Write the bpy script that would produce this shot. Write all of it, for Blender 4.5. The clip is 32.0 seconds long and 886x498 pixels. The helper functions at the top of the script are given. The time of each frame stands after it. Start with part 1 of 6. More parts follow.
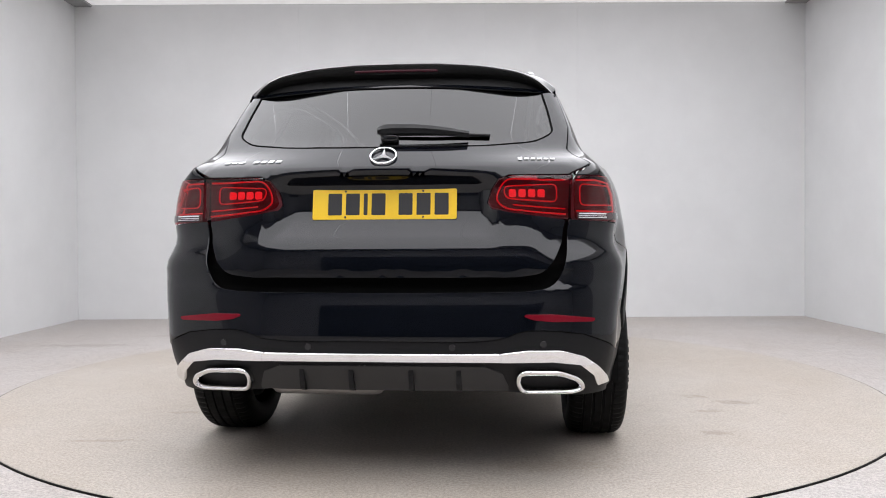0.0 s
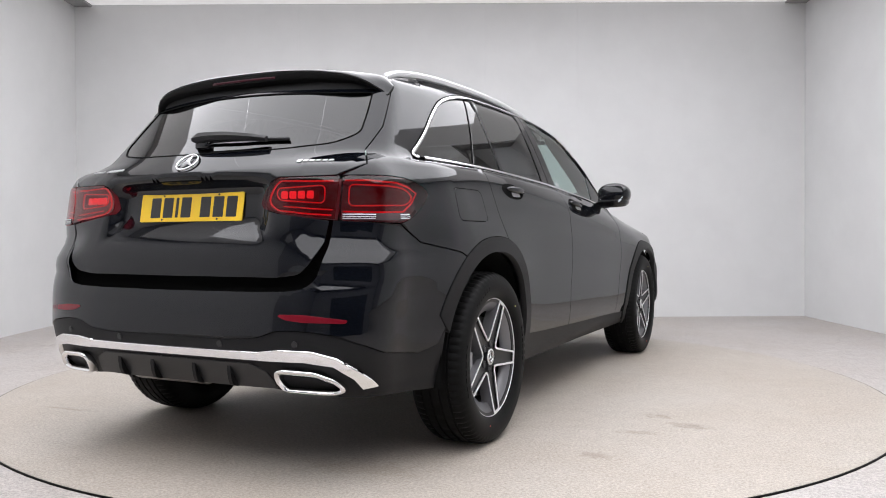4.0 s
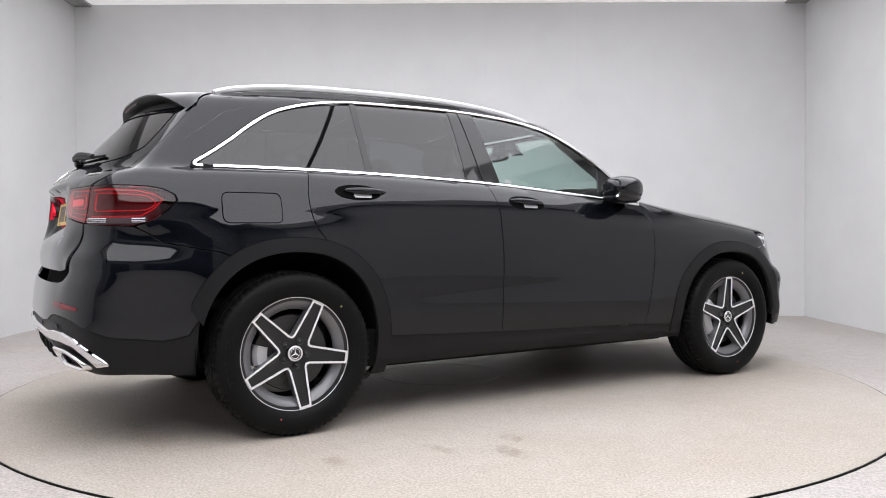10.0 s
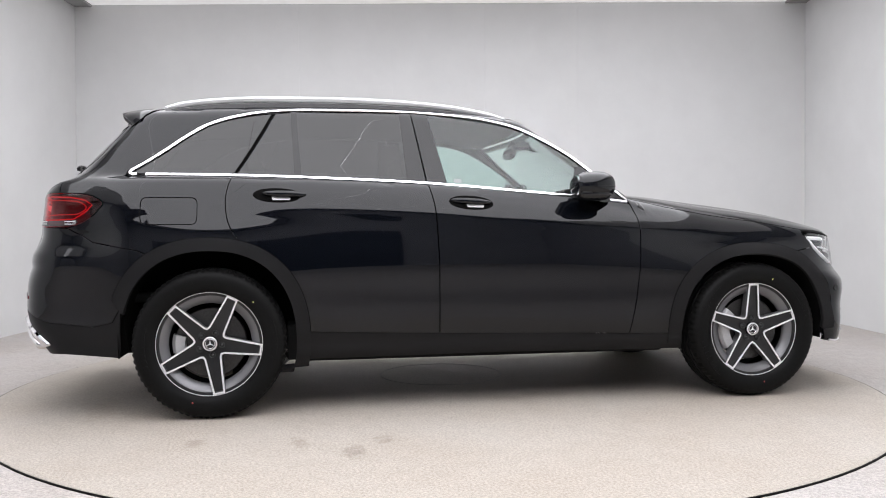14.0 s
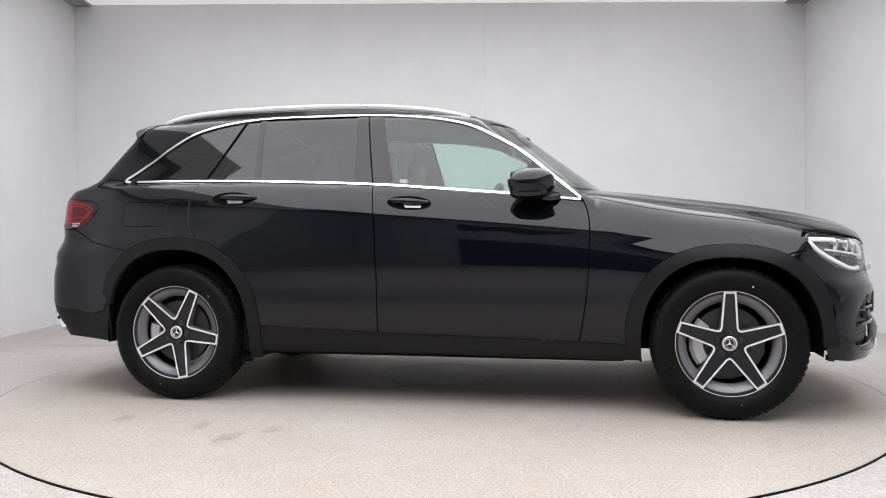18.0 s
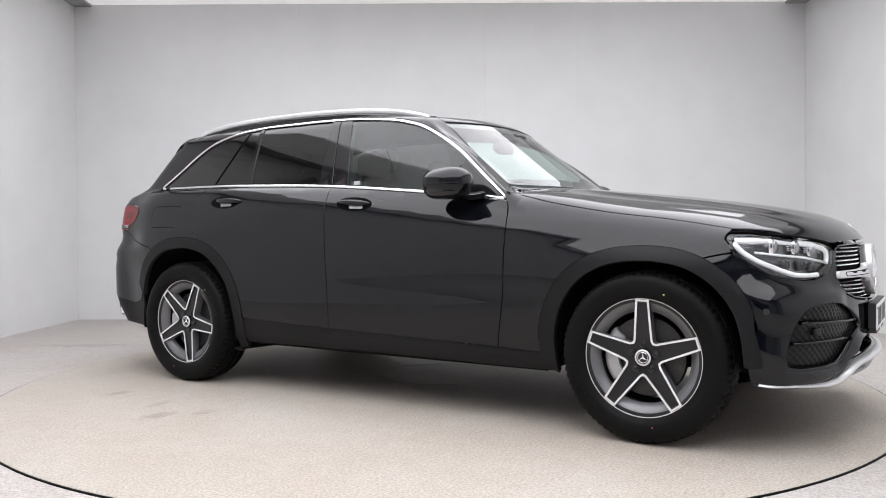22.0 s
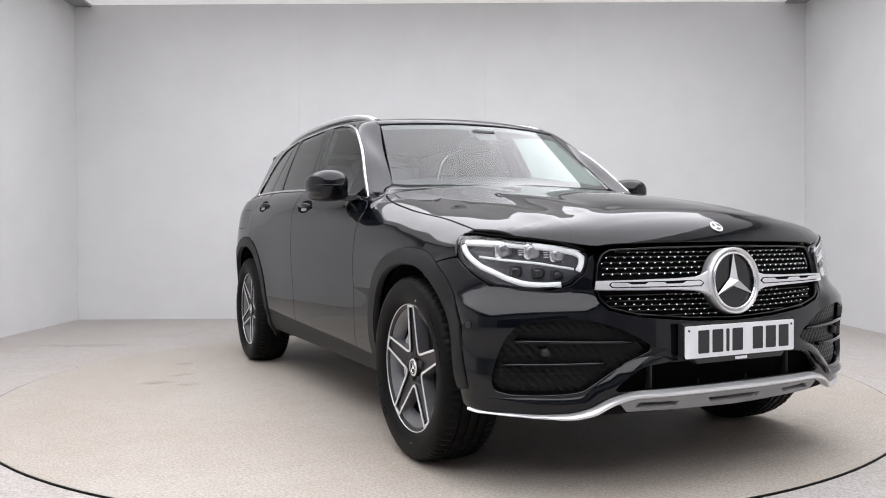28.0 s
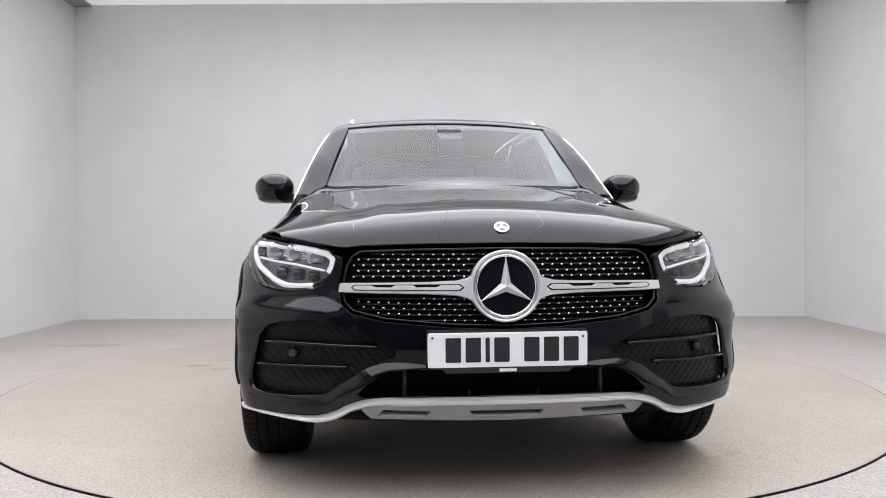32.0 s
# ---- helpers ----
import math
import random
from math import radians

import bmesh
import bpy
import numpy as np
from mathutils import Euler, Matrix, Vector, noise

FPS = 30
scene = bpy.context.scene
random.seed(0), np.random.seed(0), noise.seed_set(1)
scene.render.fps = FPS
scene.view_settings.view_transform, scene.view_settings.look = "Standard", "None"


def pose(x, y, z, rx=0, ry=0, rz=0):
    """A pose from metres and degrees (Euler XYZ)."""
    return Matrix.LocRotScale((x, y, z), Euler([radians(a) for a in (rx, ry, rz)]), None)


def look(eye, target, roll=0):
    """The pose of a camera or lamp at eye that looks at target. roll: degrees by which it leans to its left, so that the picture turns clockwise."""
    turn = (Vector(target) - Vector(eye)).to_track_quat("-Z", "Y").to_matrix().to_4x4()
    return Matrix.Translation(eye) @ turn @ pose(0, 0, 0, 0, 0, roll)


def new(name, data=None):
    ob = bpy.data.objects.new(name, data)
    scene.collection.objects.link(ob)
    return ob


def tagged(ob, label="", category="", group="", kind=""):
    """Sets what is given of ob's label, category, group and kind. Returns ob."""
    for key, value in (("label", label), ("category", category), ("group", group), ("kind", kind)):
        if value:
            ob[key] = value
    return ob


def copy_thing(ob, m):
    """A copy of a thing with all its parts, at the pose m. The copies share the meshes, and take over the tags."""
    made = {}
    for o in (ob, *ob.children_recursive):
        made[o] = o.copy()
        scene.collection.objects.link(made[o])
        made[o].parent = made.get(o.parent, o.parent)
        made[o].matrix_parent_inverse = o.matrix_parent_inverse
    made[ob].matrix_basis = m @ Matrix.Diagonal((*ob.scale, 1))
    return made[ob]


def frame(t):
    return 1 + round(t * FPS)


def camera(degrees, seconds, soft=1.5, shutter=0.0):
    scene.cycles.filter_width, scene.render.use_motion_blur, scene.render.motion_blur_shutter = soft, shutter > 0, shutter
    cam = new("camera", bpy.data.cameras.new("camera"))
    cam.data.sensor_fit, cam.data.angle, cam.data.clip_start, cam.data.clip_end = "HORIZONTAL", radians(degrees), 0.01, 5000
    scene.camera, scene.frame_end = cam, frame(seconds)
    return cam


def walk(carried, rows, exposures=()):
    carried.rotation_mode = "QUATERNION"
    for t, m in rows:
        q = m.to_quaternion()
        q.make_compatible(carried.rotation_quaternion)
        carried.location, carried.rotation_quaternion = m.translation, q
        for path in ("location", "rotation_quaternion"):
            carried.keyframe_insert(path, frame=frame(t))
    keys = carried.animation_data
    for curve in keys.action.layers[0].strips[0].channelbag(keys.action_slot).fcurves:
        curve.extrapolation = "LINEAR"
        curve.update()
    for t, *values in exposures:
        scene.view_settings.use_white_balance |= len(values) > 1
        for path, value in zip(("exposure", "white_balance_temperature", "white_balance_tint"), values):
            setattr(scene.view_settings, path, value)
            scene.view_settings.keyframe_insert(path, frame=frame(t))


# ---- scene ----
from mathutils.geometry import delaunay_2d_cdt

# ---------------------------------------------------------------- camera
EYE = (0.0189, -4.9595, 0.890)
cam = camera(58.16, 32.0, soft=1.0)
CAM = look(EYE, (0.0189, EYE[1] + 10 * math.cos(radians(1.019)), EYE[2] - 10 * math.sin(radians(1.019))), -0.289)
walk(cam, [(0.0, CAM), (32.0, CAM)], exposures=[(0.0, 0.0), (22.0, 0.0), (28.0, -0.06), (32.0, -0.10)])

# ---------------------------------------------------------------- world and light
world = bpy.data.worlds.new("world")
scene.world = world
world.use_nodes = True
world.node_tree.nodes["Background"].inputs[0].default_value = (0.8, 0.85, 0.9, 1)
world.node_tree.nodes["Background"].inputs[1].default_value = 0.05
scene.view_settings.exposure = 0.0
LIGHT = 3.14
PANEL = (-2.9, 2.9, -6.2, 2.1)
BOOTH_END = -5.0
DOOR = (-2.3, 1.75, 1.9)

ROOM_X, ROOM_Y, ROOM_BACK, ROOM_Z = 3.93, 3.65, -7.2, 3.36


# ---------------------------------------------------------------- materials
def mat(name, color, rough=0.5, metal=0.0, **kw):
    m = bpy.data.materials.new(name)
    m.use_nodes = True
    b = m.node_tree.nodes["Principled BSDF"]
    b.inputs["Base Color"].default_value = (*color, 1)
    b.inputs["Roughness"].default_value = rough
    b.inputs["Metallic"].default_value = metal
    for k, v in kw.items():
        b.inputs[k.replace("_", " ")].default_value = v
    return m


def noise_node(m, scale, detail=4.0, space="Object", rough=0.6):
    nt = m.node_tree
    tc = nt.nodes.new("ShaderNodeTexCoord")
    n = nt.nodes.new("ShaderNodeTexNoise")
    n.inputs["Scale"].default_value, n.inputs["Detail"].default_value = scale, detail
    n.inputs["Roughness"].default_value = rough
    nt.links.new(tc.outputs[space], n.inputs["Vector"])
    return n


def ramp(m, src, lo, hi, c0, c1):
    nt = m.node_tree
    r = nt.nodes.new("ShaderNodeValToRGB")
    r.color_ramp.elements[0].position, r.color_ramp.elements[1].position = lo, hi
    r.color_ramp.elements[0].color, r.color_ramp.elements[1].color = (*c0, 1), (*c1, 1)
    nt.links.new(src, r.inputs[0])
    return r.outputs[0]


def mix(m, kind, a, b, fac=1.0):
    nt = m.node_tree
    x = nt.nodes.new("ShaderNodeMix")
    x.data_type, x.blend_type = "RGBA", kind
    for k, v in ((0, fac), (6, a), (7, b)):
        if hasattr(v, "is_output"):
            nt.links.new(v, x.inputs[k])
        else:
            x.inputs[k].default_value = v
    return x.outputs[2]


def bump(m, height, strength, dist):
    nt = m.node_tree
    b = nt.nodes.new("ShaderNodeBump")
    b.inputs["Strength"].default_value, b.inputs["Distance"].default_value = strength, dist
    nt.links.new(height, b.inputs["Height"])
    nt.links.new(b.outputs[0], m.node_tree.nodes["Principled BSDF"].inputs["Normal"])


def grainy(name, c0, c1, scale, rough, strength=0.2, dist=0.002, metal=0.0, **kw):
    m = mat(name, c0, rough, metal, **kw)
    n = noise_node(m, scale)
    m.node_tree.links.new(ramp(m, n.outputs[0], 0.3, 0.7, c0, c1), m.node_tree.nodes["Principled BSDF"].inputs["Base Color"])
    bump(m, n.outputs[0], strength, dist)
    return m


def paint_material(name, color):
    m = mat(name, color, 0.12, 0.0, Coat_Weight=1.0, Coat_Roughness=0.025, Coat_IOR=1.44, Specular_IOR_Level=0.0)
    n = noise_node(m, 900.0, 1.0)
    nt = m.node_tree
    b = nt.nodes["Principled BSDF"]
    n2 = noise_node(m, 6.0, 3.0)
    nt.links.new(ramp(m, n2.outputs[0], 0.3, 0.75, (0.10,) * 3, (0.17,) * 3), b.inputs["Roughness"])
    bump(m, n.outputs[0], 0.02, 0.0005)
    return m


def glass_material(name, tint, rough=0.0, gloss=0.075):
    """Tinted sheet glass: clear transmission with a mirror gloss on top."""
    m = bpy.data.materials.new(name)
    m.use_nodes = True
    nt = m.node_tree
    nt.nodes.clear()
    out = nt.nodes.new("ShaderNodeOutputMaterial")
    tr = nt.nodes.new("ShaderNodeBsdfTransparent")
    tr.inputs[0].default_value = (*tint, 1)
    gl = nt.nodes.new("ShaderNodeBsdfGlossy")
    gl.inputs["Roughness"].default_value = rough
    lw = nt.nodes.new("ShaderNodeLayerWeight")
    lw.inputs[0].default_value = 0.5
    pw = nt.nodes.new("ShaderNodeMath")
    pw.operation = "POWER"
    pw.inputs[1].default_value = 4.0
    fr = nt.nodes.new("ShaderNodeMath")
    fr.operation = "MULTIPLY_ADD"
    fr.inputs[1].default_value, fr.inputs[2].default_value = 1 - gloss, gloss
    nt.links.new(lw.outputs["Facing"], pw.inputs[0])
    nt.links.new(pw.outputs[0], fr.inputs[0])
    mx = nt.nodes.new("ShaderNodeMixShader")
    nt.links.new(fr.outputs[0], mx.inputs[0])
    nt.links.new(tr.outputs[0], mx.inputs[1])
    nt.links.new(gl.outputs[0], mx.inputs[2])
    nt.links.new(mx.outputs[0], out.inputs[0])
    return m


def glow(name, color, strength):
    m = bpy.data.materials.new(name)
    m.use_nodes = True
    b = m.node_tree.nodes["Principled BSDF"]
    b.inputs["Base Color"].default_value = (0.8, 0.8, 0.8, 1)
    b.inputs["Emission Color"].default_value = (*color, 1)
    b.inputs["Emission Strength"].default_value = strength
    return m


PAINT = paint_material("black_paint", (0.0021, 0.0027, 0.0044))
PAINT_DARK = grainy("satin_black_plastic", (0.012, 0.012, 0.013), (0.018, 0.018, 0.019), 700, 0.42, 0.15, 0.0006)
PLASTIC = grainy("grained_black_plastic", (0.006, 0.006, 0.0065), (0.010, 0.010, 0.011), 900, 0.48, 0.3, 0.0006, Specular_IOR_Level=0.20)
GLOSS_BLACK = mat("gloss_black_plastic", (0.006, 0.006, 0.007), 0.06)
GAP = mat("gap_black", (0.003, 0.003, 0.003), 0.9, Specular_IOR_Level=0.06)
WELL = grainy("matt_black_lining", (0.004, 0.004, 0.004), (0.007, 0.007, 0.007), 200, 0.85, 0.3, 0.001, Specular_IOR_Level=0.10)
CHROME = mat("polished_chrome", (0.86, 0.86, 0.87), 0.10, 1.0)
SATIN = grainy("satin_silver", (0.66, 0.66, 0.67), (0.74, 0.74, 0.75), 400, 0.30, 0.03, 0.0003, 0.6)
SKID = grainy("grey_silver_plastic", (0.24, 0.24, 0.245), (0.30, 0.30, 0.305), 400, 0.35, 0.05, 0.0003, 0.5)
MACHINED = grainy("machined_alloy", (0.86, 0.86, 0.87), (0.92, 0.92, 0.93), 500, 0.42, 0.04, 0.0003, 0.6)
WHEEL_GREY = grainy("grey_wheel_paint", (0.15, 0.15, 0.157), (0.17, 0.17, 0.178), 300, 0.32, 0.03, 0.0003, 0.35)
CHANNEL = grainy("black_wheel_paint", (0.013, 0.013, 0.0135), (0.018, 0.018, 0.0185), 300, 0.32, 0.03, 0.0003, Specular_IOR_Level=0.35)
BOLT = mat("dark_bolt_steel", (0.045, 0.045, 0.047), 0.35, 0.5)
SCALED = grainy("scaled_black_plastic", (0.004, 0.004, 0.004), (0.007, 0.007, 0.007), 300, 0.32, 0.1, 0.0004, Specular_IOR_Level=0.18)
RUBBER = grainy("tyre_rubber", (0.003, 0.003, 0.003), (0.007, 0.007, 0.007), 250, 0.52, 0.2, 0.0008, Specular_IOR_Level=0.11)
STEEL = grainy("brake_steel", (0.05, 0.05, 0.05), (0.075, 0.074, 0.073), 120, 0.45, 0.1, 0.0006, 1.0)
CALIPER = grainy("grey_caliper", (0.42, 0.42, 0.43), (0.52, 0.52, 0.53), 200, 0.4, 0.1, 0.0006, 0.5)
GLASS_CLEAR = glass_material("green_tinted_glass", (0.61, 0.755, 0.715))
GLASS_WS = glass_material("windscreen_glass", (0.77, 0.85, 0.83))
GLASS_DARK = glass_material("privacy_glass", (0.05, 0.052, 0.056), gloss=0.065)
LENS_CLEAR = glass_material("clear_lens", (0.95, 0.96, 0.97), gloss=0.04)
LENS_RED = glass_material("red_lens", (0.55, 0.045, 0.075), gloss=0.045)
PLATE_PALE = mat("pale_sticker", (0.34, 0.36, 0.36), 0.4)
INTERIOR = grainy("dark_interior_trim", (0.016, 0.016, 0.017), (0.026, 0.026, 0.027), 300, 0.7, 0.2, 0.001)
LEATHER = grainy("black_leather", (0.02, 0.02, 0.021), (0.034, 0.033, 0.033), 180, 0.5, 0.3, 0.001)
HEADLINER = grainy("grey_headliner", (0.065, 0.065, 0.065), (0.085, 0.085, 0.085), 500, 0.9, 0.2, 0.0006)


# ---------------------------------------------------------------- mesh helpers
def part(name, bm, material, parent=None, label="", smooth=True):
    me = bpy.data.meshes.new(name)
    bm.to_mesh(me)
    bm.free()
    me.materials.append(material)
    if smooth:
        me.polygons.foreach_set("use_smooth", [True] * len(me.polygons))
    ob = new(name, me)
    ob.parent = parent
    if label:
        ob["label"] = label
    return ob


def mesh_part(name, verts, faces, material, parent=None, label="", normals=None, smooth=True):
    me = bpy.data.meshes.new(name)
    me.from_pydata([tuple(v) for v in verts], [], faces)
    me.materials.append(material)
    if smooth:
        me.polygons.foreach_set("use_smooth", [True] * len(me.polygons))
    if normals is not None:
        me.normals_split_custom_set_from_vertices([tuple(n) for n in normals])
    ob = new(name, me)
    ob.parent = parent
    if label:
        ob["label"] = label
    return ob


def box_bm(x0, x1, y0, y1, z0, z1, bevel=0.0, seg=2, bm=None):
    out = bm or bmesh.new()
    r = bmesh.ops.create_cube(out, size=1.0, matrix=Matrix.Translation(((x0 + x1) / 2, (y0 + y1) / 2, (z0 + z1) / 2)) @ Matrix.Diagonal((x1 - x0, y1 - y0, z1 - z0, 1)))
    if bevel:
        es = {e for v in r["verts"] for e in v.link_edges}
        bmesh.ops.bevel(out, geom=list(es), offset=bevel, segments=seg, affect="EDGES", profile=0.5)
    return out


def flat_shade(ob):
    ob.data.polygons.foreach_set("use_smooth", [False] * len(ob.data.polygons))
    return ob


def crease(ob, deg=35):
    """Smooth faces with hard edges past an angle."""
    bm = bmesh.new()
    bm.from_mesh(ob.data)
    for e in bm.edges:
        if len(e.link_faces) == 2 and e.calc_face_angle(0) > radians(deg):
            e.smooth = False
    bm.to_mesh(ob.data)
    bm.free()
    return ob


def lathe(profile, n=64, axis="y"):
    """Revolves (radius, offset) points about the y axis."""
    vs, fs = [], []
    for i in range(n):
        a = 2 * math.pi * i / n
        for r, o in profile:
            vs.append((r * math.cos(a), o, r * math.sin(a)))
    k = len(profile)
    for i in range(n):
        for j in range(k - 1):
            a, b = i * k + j, ((i + 1) % n) * k + j
            fs.append((a, b, b + 1, a + 1))
    return vs, fs


def curve1(pts):
    """A smooth function through (x, value) pairs."""
    xs, ys = np.array([p[0] for p in pts], float), np.array([p[1] for p in pts], float)
    d = np.diff(ys) / np.diff(xs)
    m = np.empty(len(xs))
    m[0], m[-1] = d[0], d[-1]
    h = np.diff(xs)
    m[1:-1] = (d[:-1] * h[1:] + d[1:] * h[:-1]) / (h[1:] + h[:-1])

    def f(x):
        x = np.asarray(x, float)
        xc = np.clip(x, xs[0], xs[-1])
        i = np.clip(np.searchsorted(xs, xc) - 1, 0, len(xs) - 2)
        t = (xc - xs[i]) / h[i]
        v = (2 * t**3 - 3 * t**2 + 1) * ys[i] + (t**3 - 2 * t**2 + t) * h[i] * m[i] + (3 * t**2 - 2 * t**3) * ys[i + 1] + (t**3 - t**2) * h[i] * m[i + 1]
        return v + (x - xc) * np.where(x < xs[0], m[0], m[-1])

    return f


def spline(pts, n=8):
    """A smooth polyline through points of any dimension."""
    p = np.array(pts, float)
    t = np.concatenate([[0], np.cumsum(np.linalg.norm(np.diff(p, axis=0), axis=1))])
    s = np.concatenate([np.linspace(a, b, n, endpoint=False) for a, b in zip(t[:-1], t[1:])] + [t[-1:]])
    return np.stack([curve1(list(zip(t, p[:, k])))(s) for k in range(p.shape[1])], 1)


def sstep(a, b, x):
    t = np.clip((x - a) / (b - a), 0, 1)
    return t * t * (3 - 2 * t)


# ---------------------------------------------------------------- setting: the photo booth
def booth():
    wall = grainy("white_wall_paint", (0.655, 0.657, 0.657), (0.695, 0.697, 0.697), 2.2, 0.75, 0.05, 0.002)
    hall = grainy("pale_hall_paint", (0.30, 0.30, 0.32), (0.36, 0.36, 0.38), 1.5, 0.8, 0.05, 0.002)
    navy = grainy("navy_door_paint", (0.004, 0.012, 0.028), (0.006, 0.016, 0.036), 3.0, 0.5, 0.05, 0.001)
    t = 0.15
    def slab(name, x0, x1, y0, y1, z0, z1, m):
        return tagged(part(name, box_bm(x0, x1, y0, y1, z0, z1), m, smooth=False), kind="structure")
    X, Y, B, Z = ROOM_X, ROOM_Y, ROOM_BACK, ROOM_Z
    E = BOOTH_END
    seams = (-X, -1.52, -0.52, 0.48, 1.48, X)
    w = tagged(part("wall_north", box_bm(-X, X, Y + 0.004, Y + t, -0.1, Z + 0.6), wall, smooth=False), kind="structure")
    for a, b in zip(seams[:-1], seams[1:]):
        part("panel", box_bm(a + (0.0015 if a in (-1.52, 0.48) else 0.0003), b - (0.0015 if b in (-1.52, 0.48) else 0.0003), Y, Y + 0.02, -0.02, Z, 0.001, 1), wall, w, smooth=False)
    slab("wall_west", -X - t, -X, E, Y + t, -0.1, Z + 0.6, wall)
    slab("wall_east", X, X + t, E, Y + t, -0.1, Z + 0.6, wall)
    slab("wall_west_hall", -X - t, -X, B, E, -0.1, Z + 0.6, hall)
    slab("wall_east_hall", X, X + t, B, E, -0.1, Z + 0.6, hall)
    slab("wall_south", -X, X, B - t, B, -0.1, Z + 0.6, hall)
    slab("door_1", DOOR[0], DOOR[1], B + 0.003, B + 0.05, -0.02, DOOR[2], navy)
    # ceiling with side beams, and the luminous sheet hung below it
    cm = grainy("glowing_white_ceiling", (0.80, 0.80, 0.80), (0.84, 0.84, 0.84), 3, 0.8, 0.05, 0.001)
    # faint emission added to the ceiling itself, so its strip beyond the panel looks lit
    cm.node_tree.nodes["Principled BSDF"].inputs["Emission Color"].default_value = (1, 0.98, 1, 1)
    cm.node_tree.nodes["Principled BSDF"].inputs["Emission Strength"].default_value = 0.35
    frame_mat = grainy("grey_ceiling_frame", (0.30, 0.30, 0.30), (0.35, 0.35, 0.35), 3, 0.8, 0.05, 0.001)
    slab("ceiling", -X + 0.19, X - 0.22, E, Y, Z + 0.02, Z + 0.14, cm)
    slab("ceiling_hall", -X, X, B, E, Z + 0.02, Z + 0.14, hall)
    slab("ceiling_beam_west", -X, -X + 0.19, E, Y, Z, Z + 0.14, frame_mat)
    slab("ceiling_beam_east", X - 0.22, X, E, Y, Z, Z + 0.14, frame_mat)
    lm = glow("ceiling_diffuser", (0.985, 0.985, 1.035), LIGHT)
    x0, x1, y0, y1 = PANEL
    light = tagged(part("ceiling_light", box_bm(x0 - 0.02, x1 + 0.02, y0 - 0.02, y1 + 0.02, Z - 0.03, Z - 0.012, 0.004, 1), frame_mat, smooth=False), "large white luminous diffuser ceiling of stretched strips", "ceiling light")
    n = 6
    for k in range(n):
        a, b = x0 + (x1 - x0) * k / n, x0 + (x1 - x0) * (k + 1) / n
        part("diffuser_strip", box_bm(a + 0.002, b - 0.002, y0, y1, Z - 0.06, Z - 0.032), lm, light, smooth=False)
    return light


def concrete(name, c0, c1, stains=()):
    m = mat(name, c0, 0.62)
    nt = m.node_tree
    b = nt.nodes["Principled BSDF"]
    fine, mid, big = noise_node(m, 85, 6, rough=0.85), noise_node(m, 11, 6, rough=0.75), noise_node(m, 1.1, 5)
    col = ramp(m, fine.outputs[0], 0.36, 0.64, tuple(v * 0.66 for v in c0), tuple(min(1, v * 1.22) for v in c1))
    col = mix(m, "MULTIPLY", col, ramp(m, mid.outputs[0], 0.3, 0.7, (0.88, 0.87, 0.86), (1, 1, 1)))
    col = mix(m, "MULTIPLY", col, ramp(m, big.outputs[0], 0.35, 0.68, (0.92, 0.885, 0.85), (1, 1.0, 1.0)))
    tc = nt.nodes.new("ShaderNodeTexCoord")
    for x, y, sx, sy, dark in stains:
        mp = nt.nodes.new("ShaderNodeMapping")
        mp.inputs["Location"].default_value = (-x / sx, -y / sy, 0)
        mp.inputs["Scale"].default_value = (1 / sx, 1 / sy, 0)
        ln = nt.nodes.new("ShaderNodeVectorMath")
        ln.operation = "LENGTH"
        nt.links.new(tc.outputs["Object"], mp.inputs[0])
        nt.links.new(mp.outputs[0], ln.inputs[0])
        ad = nt.nodes.new("ShaderNodeMath")
        ad.operation = "ADD"
        n = noise_node(m, 22, 4)
        sc = nt.nodes.new("ShaderNodeMath")
        sc.operation = "MULTIPLY_ADD"
        sc.inputs[1].default_value, sc.inputs[2].default_value = 2.4, -1.2
        nt.links.new(n.outputs[0], sc.inputs[0])
        nt.links.new(ln.outputs["Value"], ad.inputs[0])
        nt.links.new(sc.outputs[0], ad.inputs[1])
        col = mix(m, "MULTIPLY", col, ramp(m, ad.outputs[0], 0.35, 1.0, (dark, dark * 0.97, dark * 0.94), (1, 1, 1)))
    nt.links.new(col, b.inputs["Base Color"])
    bump(m, fine.outputs[0], 0.22, 0.002)
    return m


def ring_sheet(name, r0, r1, z0, z1, material, n=160, outer=None):
    """A flat ring with thickness; outer: a rectangle in place of the outer circle."""
    vs, fs = [], []
    angles = [2 * math.pi * i / n for i in range(n)]
    if outer:
        angles = sorted(angles + [math.atan2(y, x) % (2 * math.pi) for x in outer[:2] for y in outer[2:]])
        n = len(angles)
    for a in angles:
        c, s = math.cos(a), math.sin(a)
        if outer:
            x0, x1, y0, y1 = outer
            k = min((x1 if c > 0 else x0) / c if abs(c) > 1e-9 else 1e9, (y1 if s > 0 else y0) / s if abs(s) > 1e-9 else 1e9)
        else:
            k = r1
        vs += [(r0 * c, r0 * s, z1), (k * c, k * s, z1), (k * c, k * s, z0), (r0 * c, r0 * s, z0)]
    for i in range(n):
        a, b = 4 * i, 4 * ((i + 1) % n)
        for j in range(4):
            fs.append((a + j, a + (j + 1) % 4, b + (j + 1) % 4, b + j))
    return mesh_part(name, vs, fs, material, smooth=False)


TABLE_R = 2.515


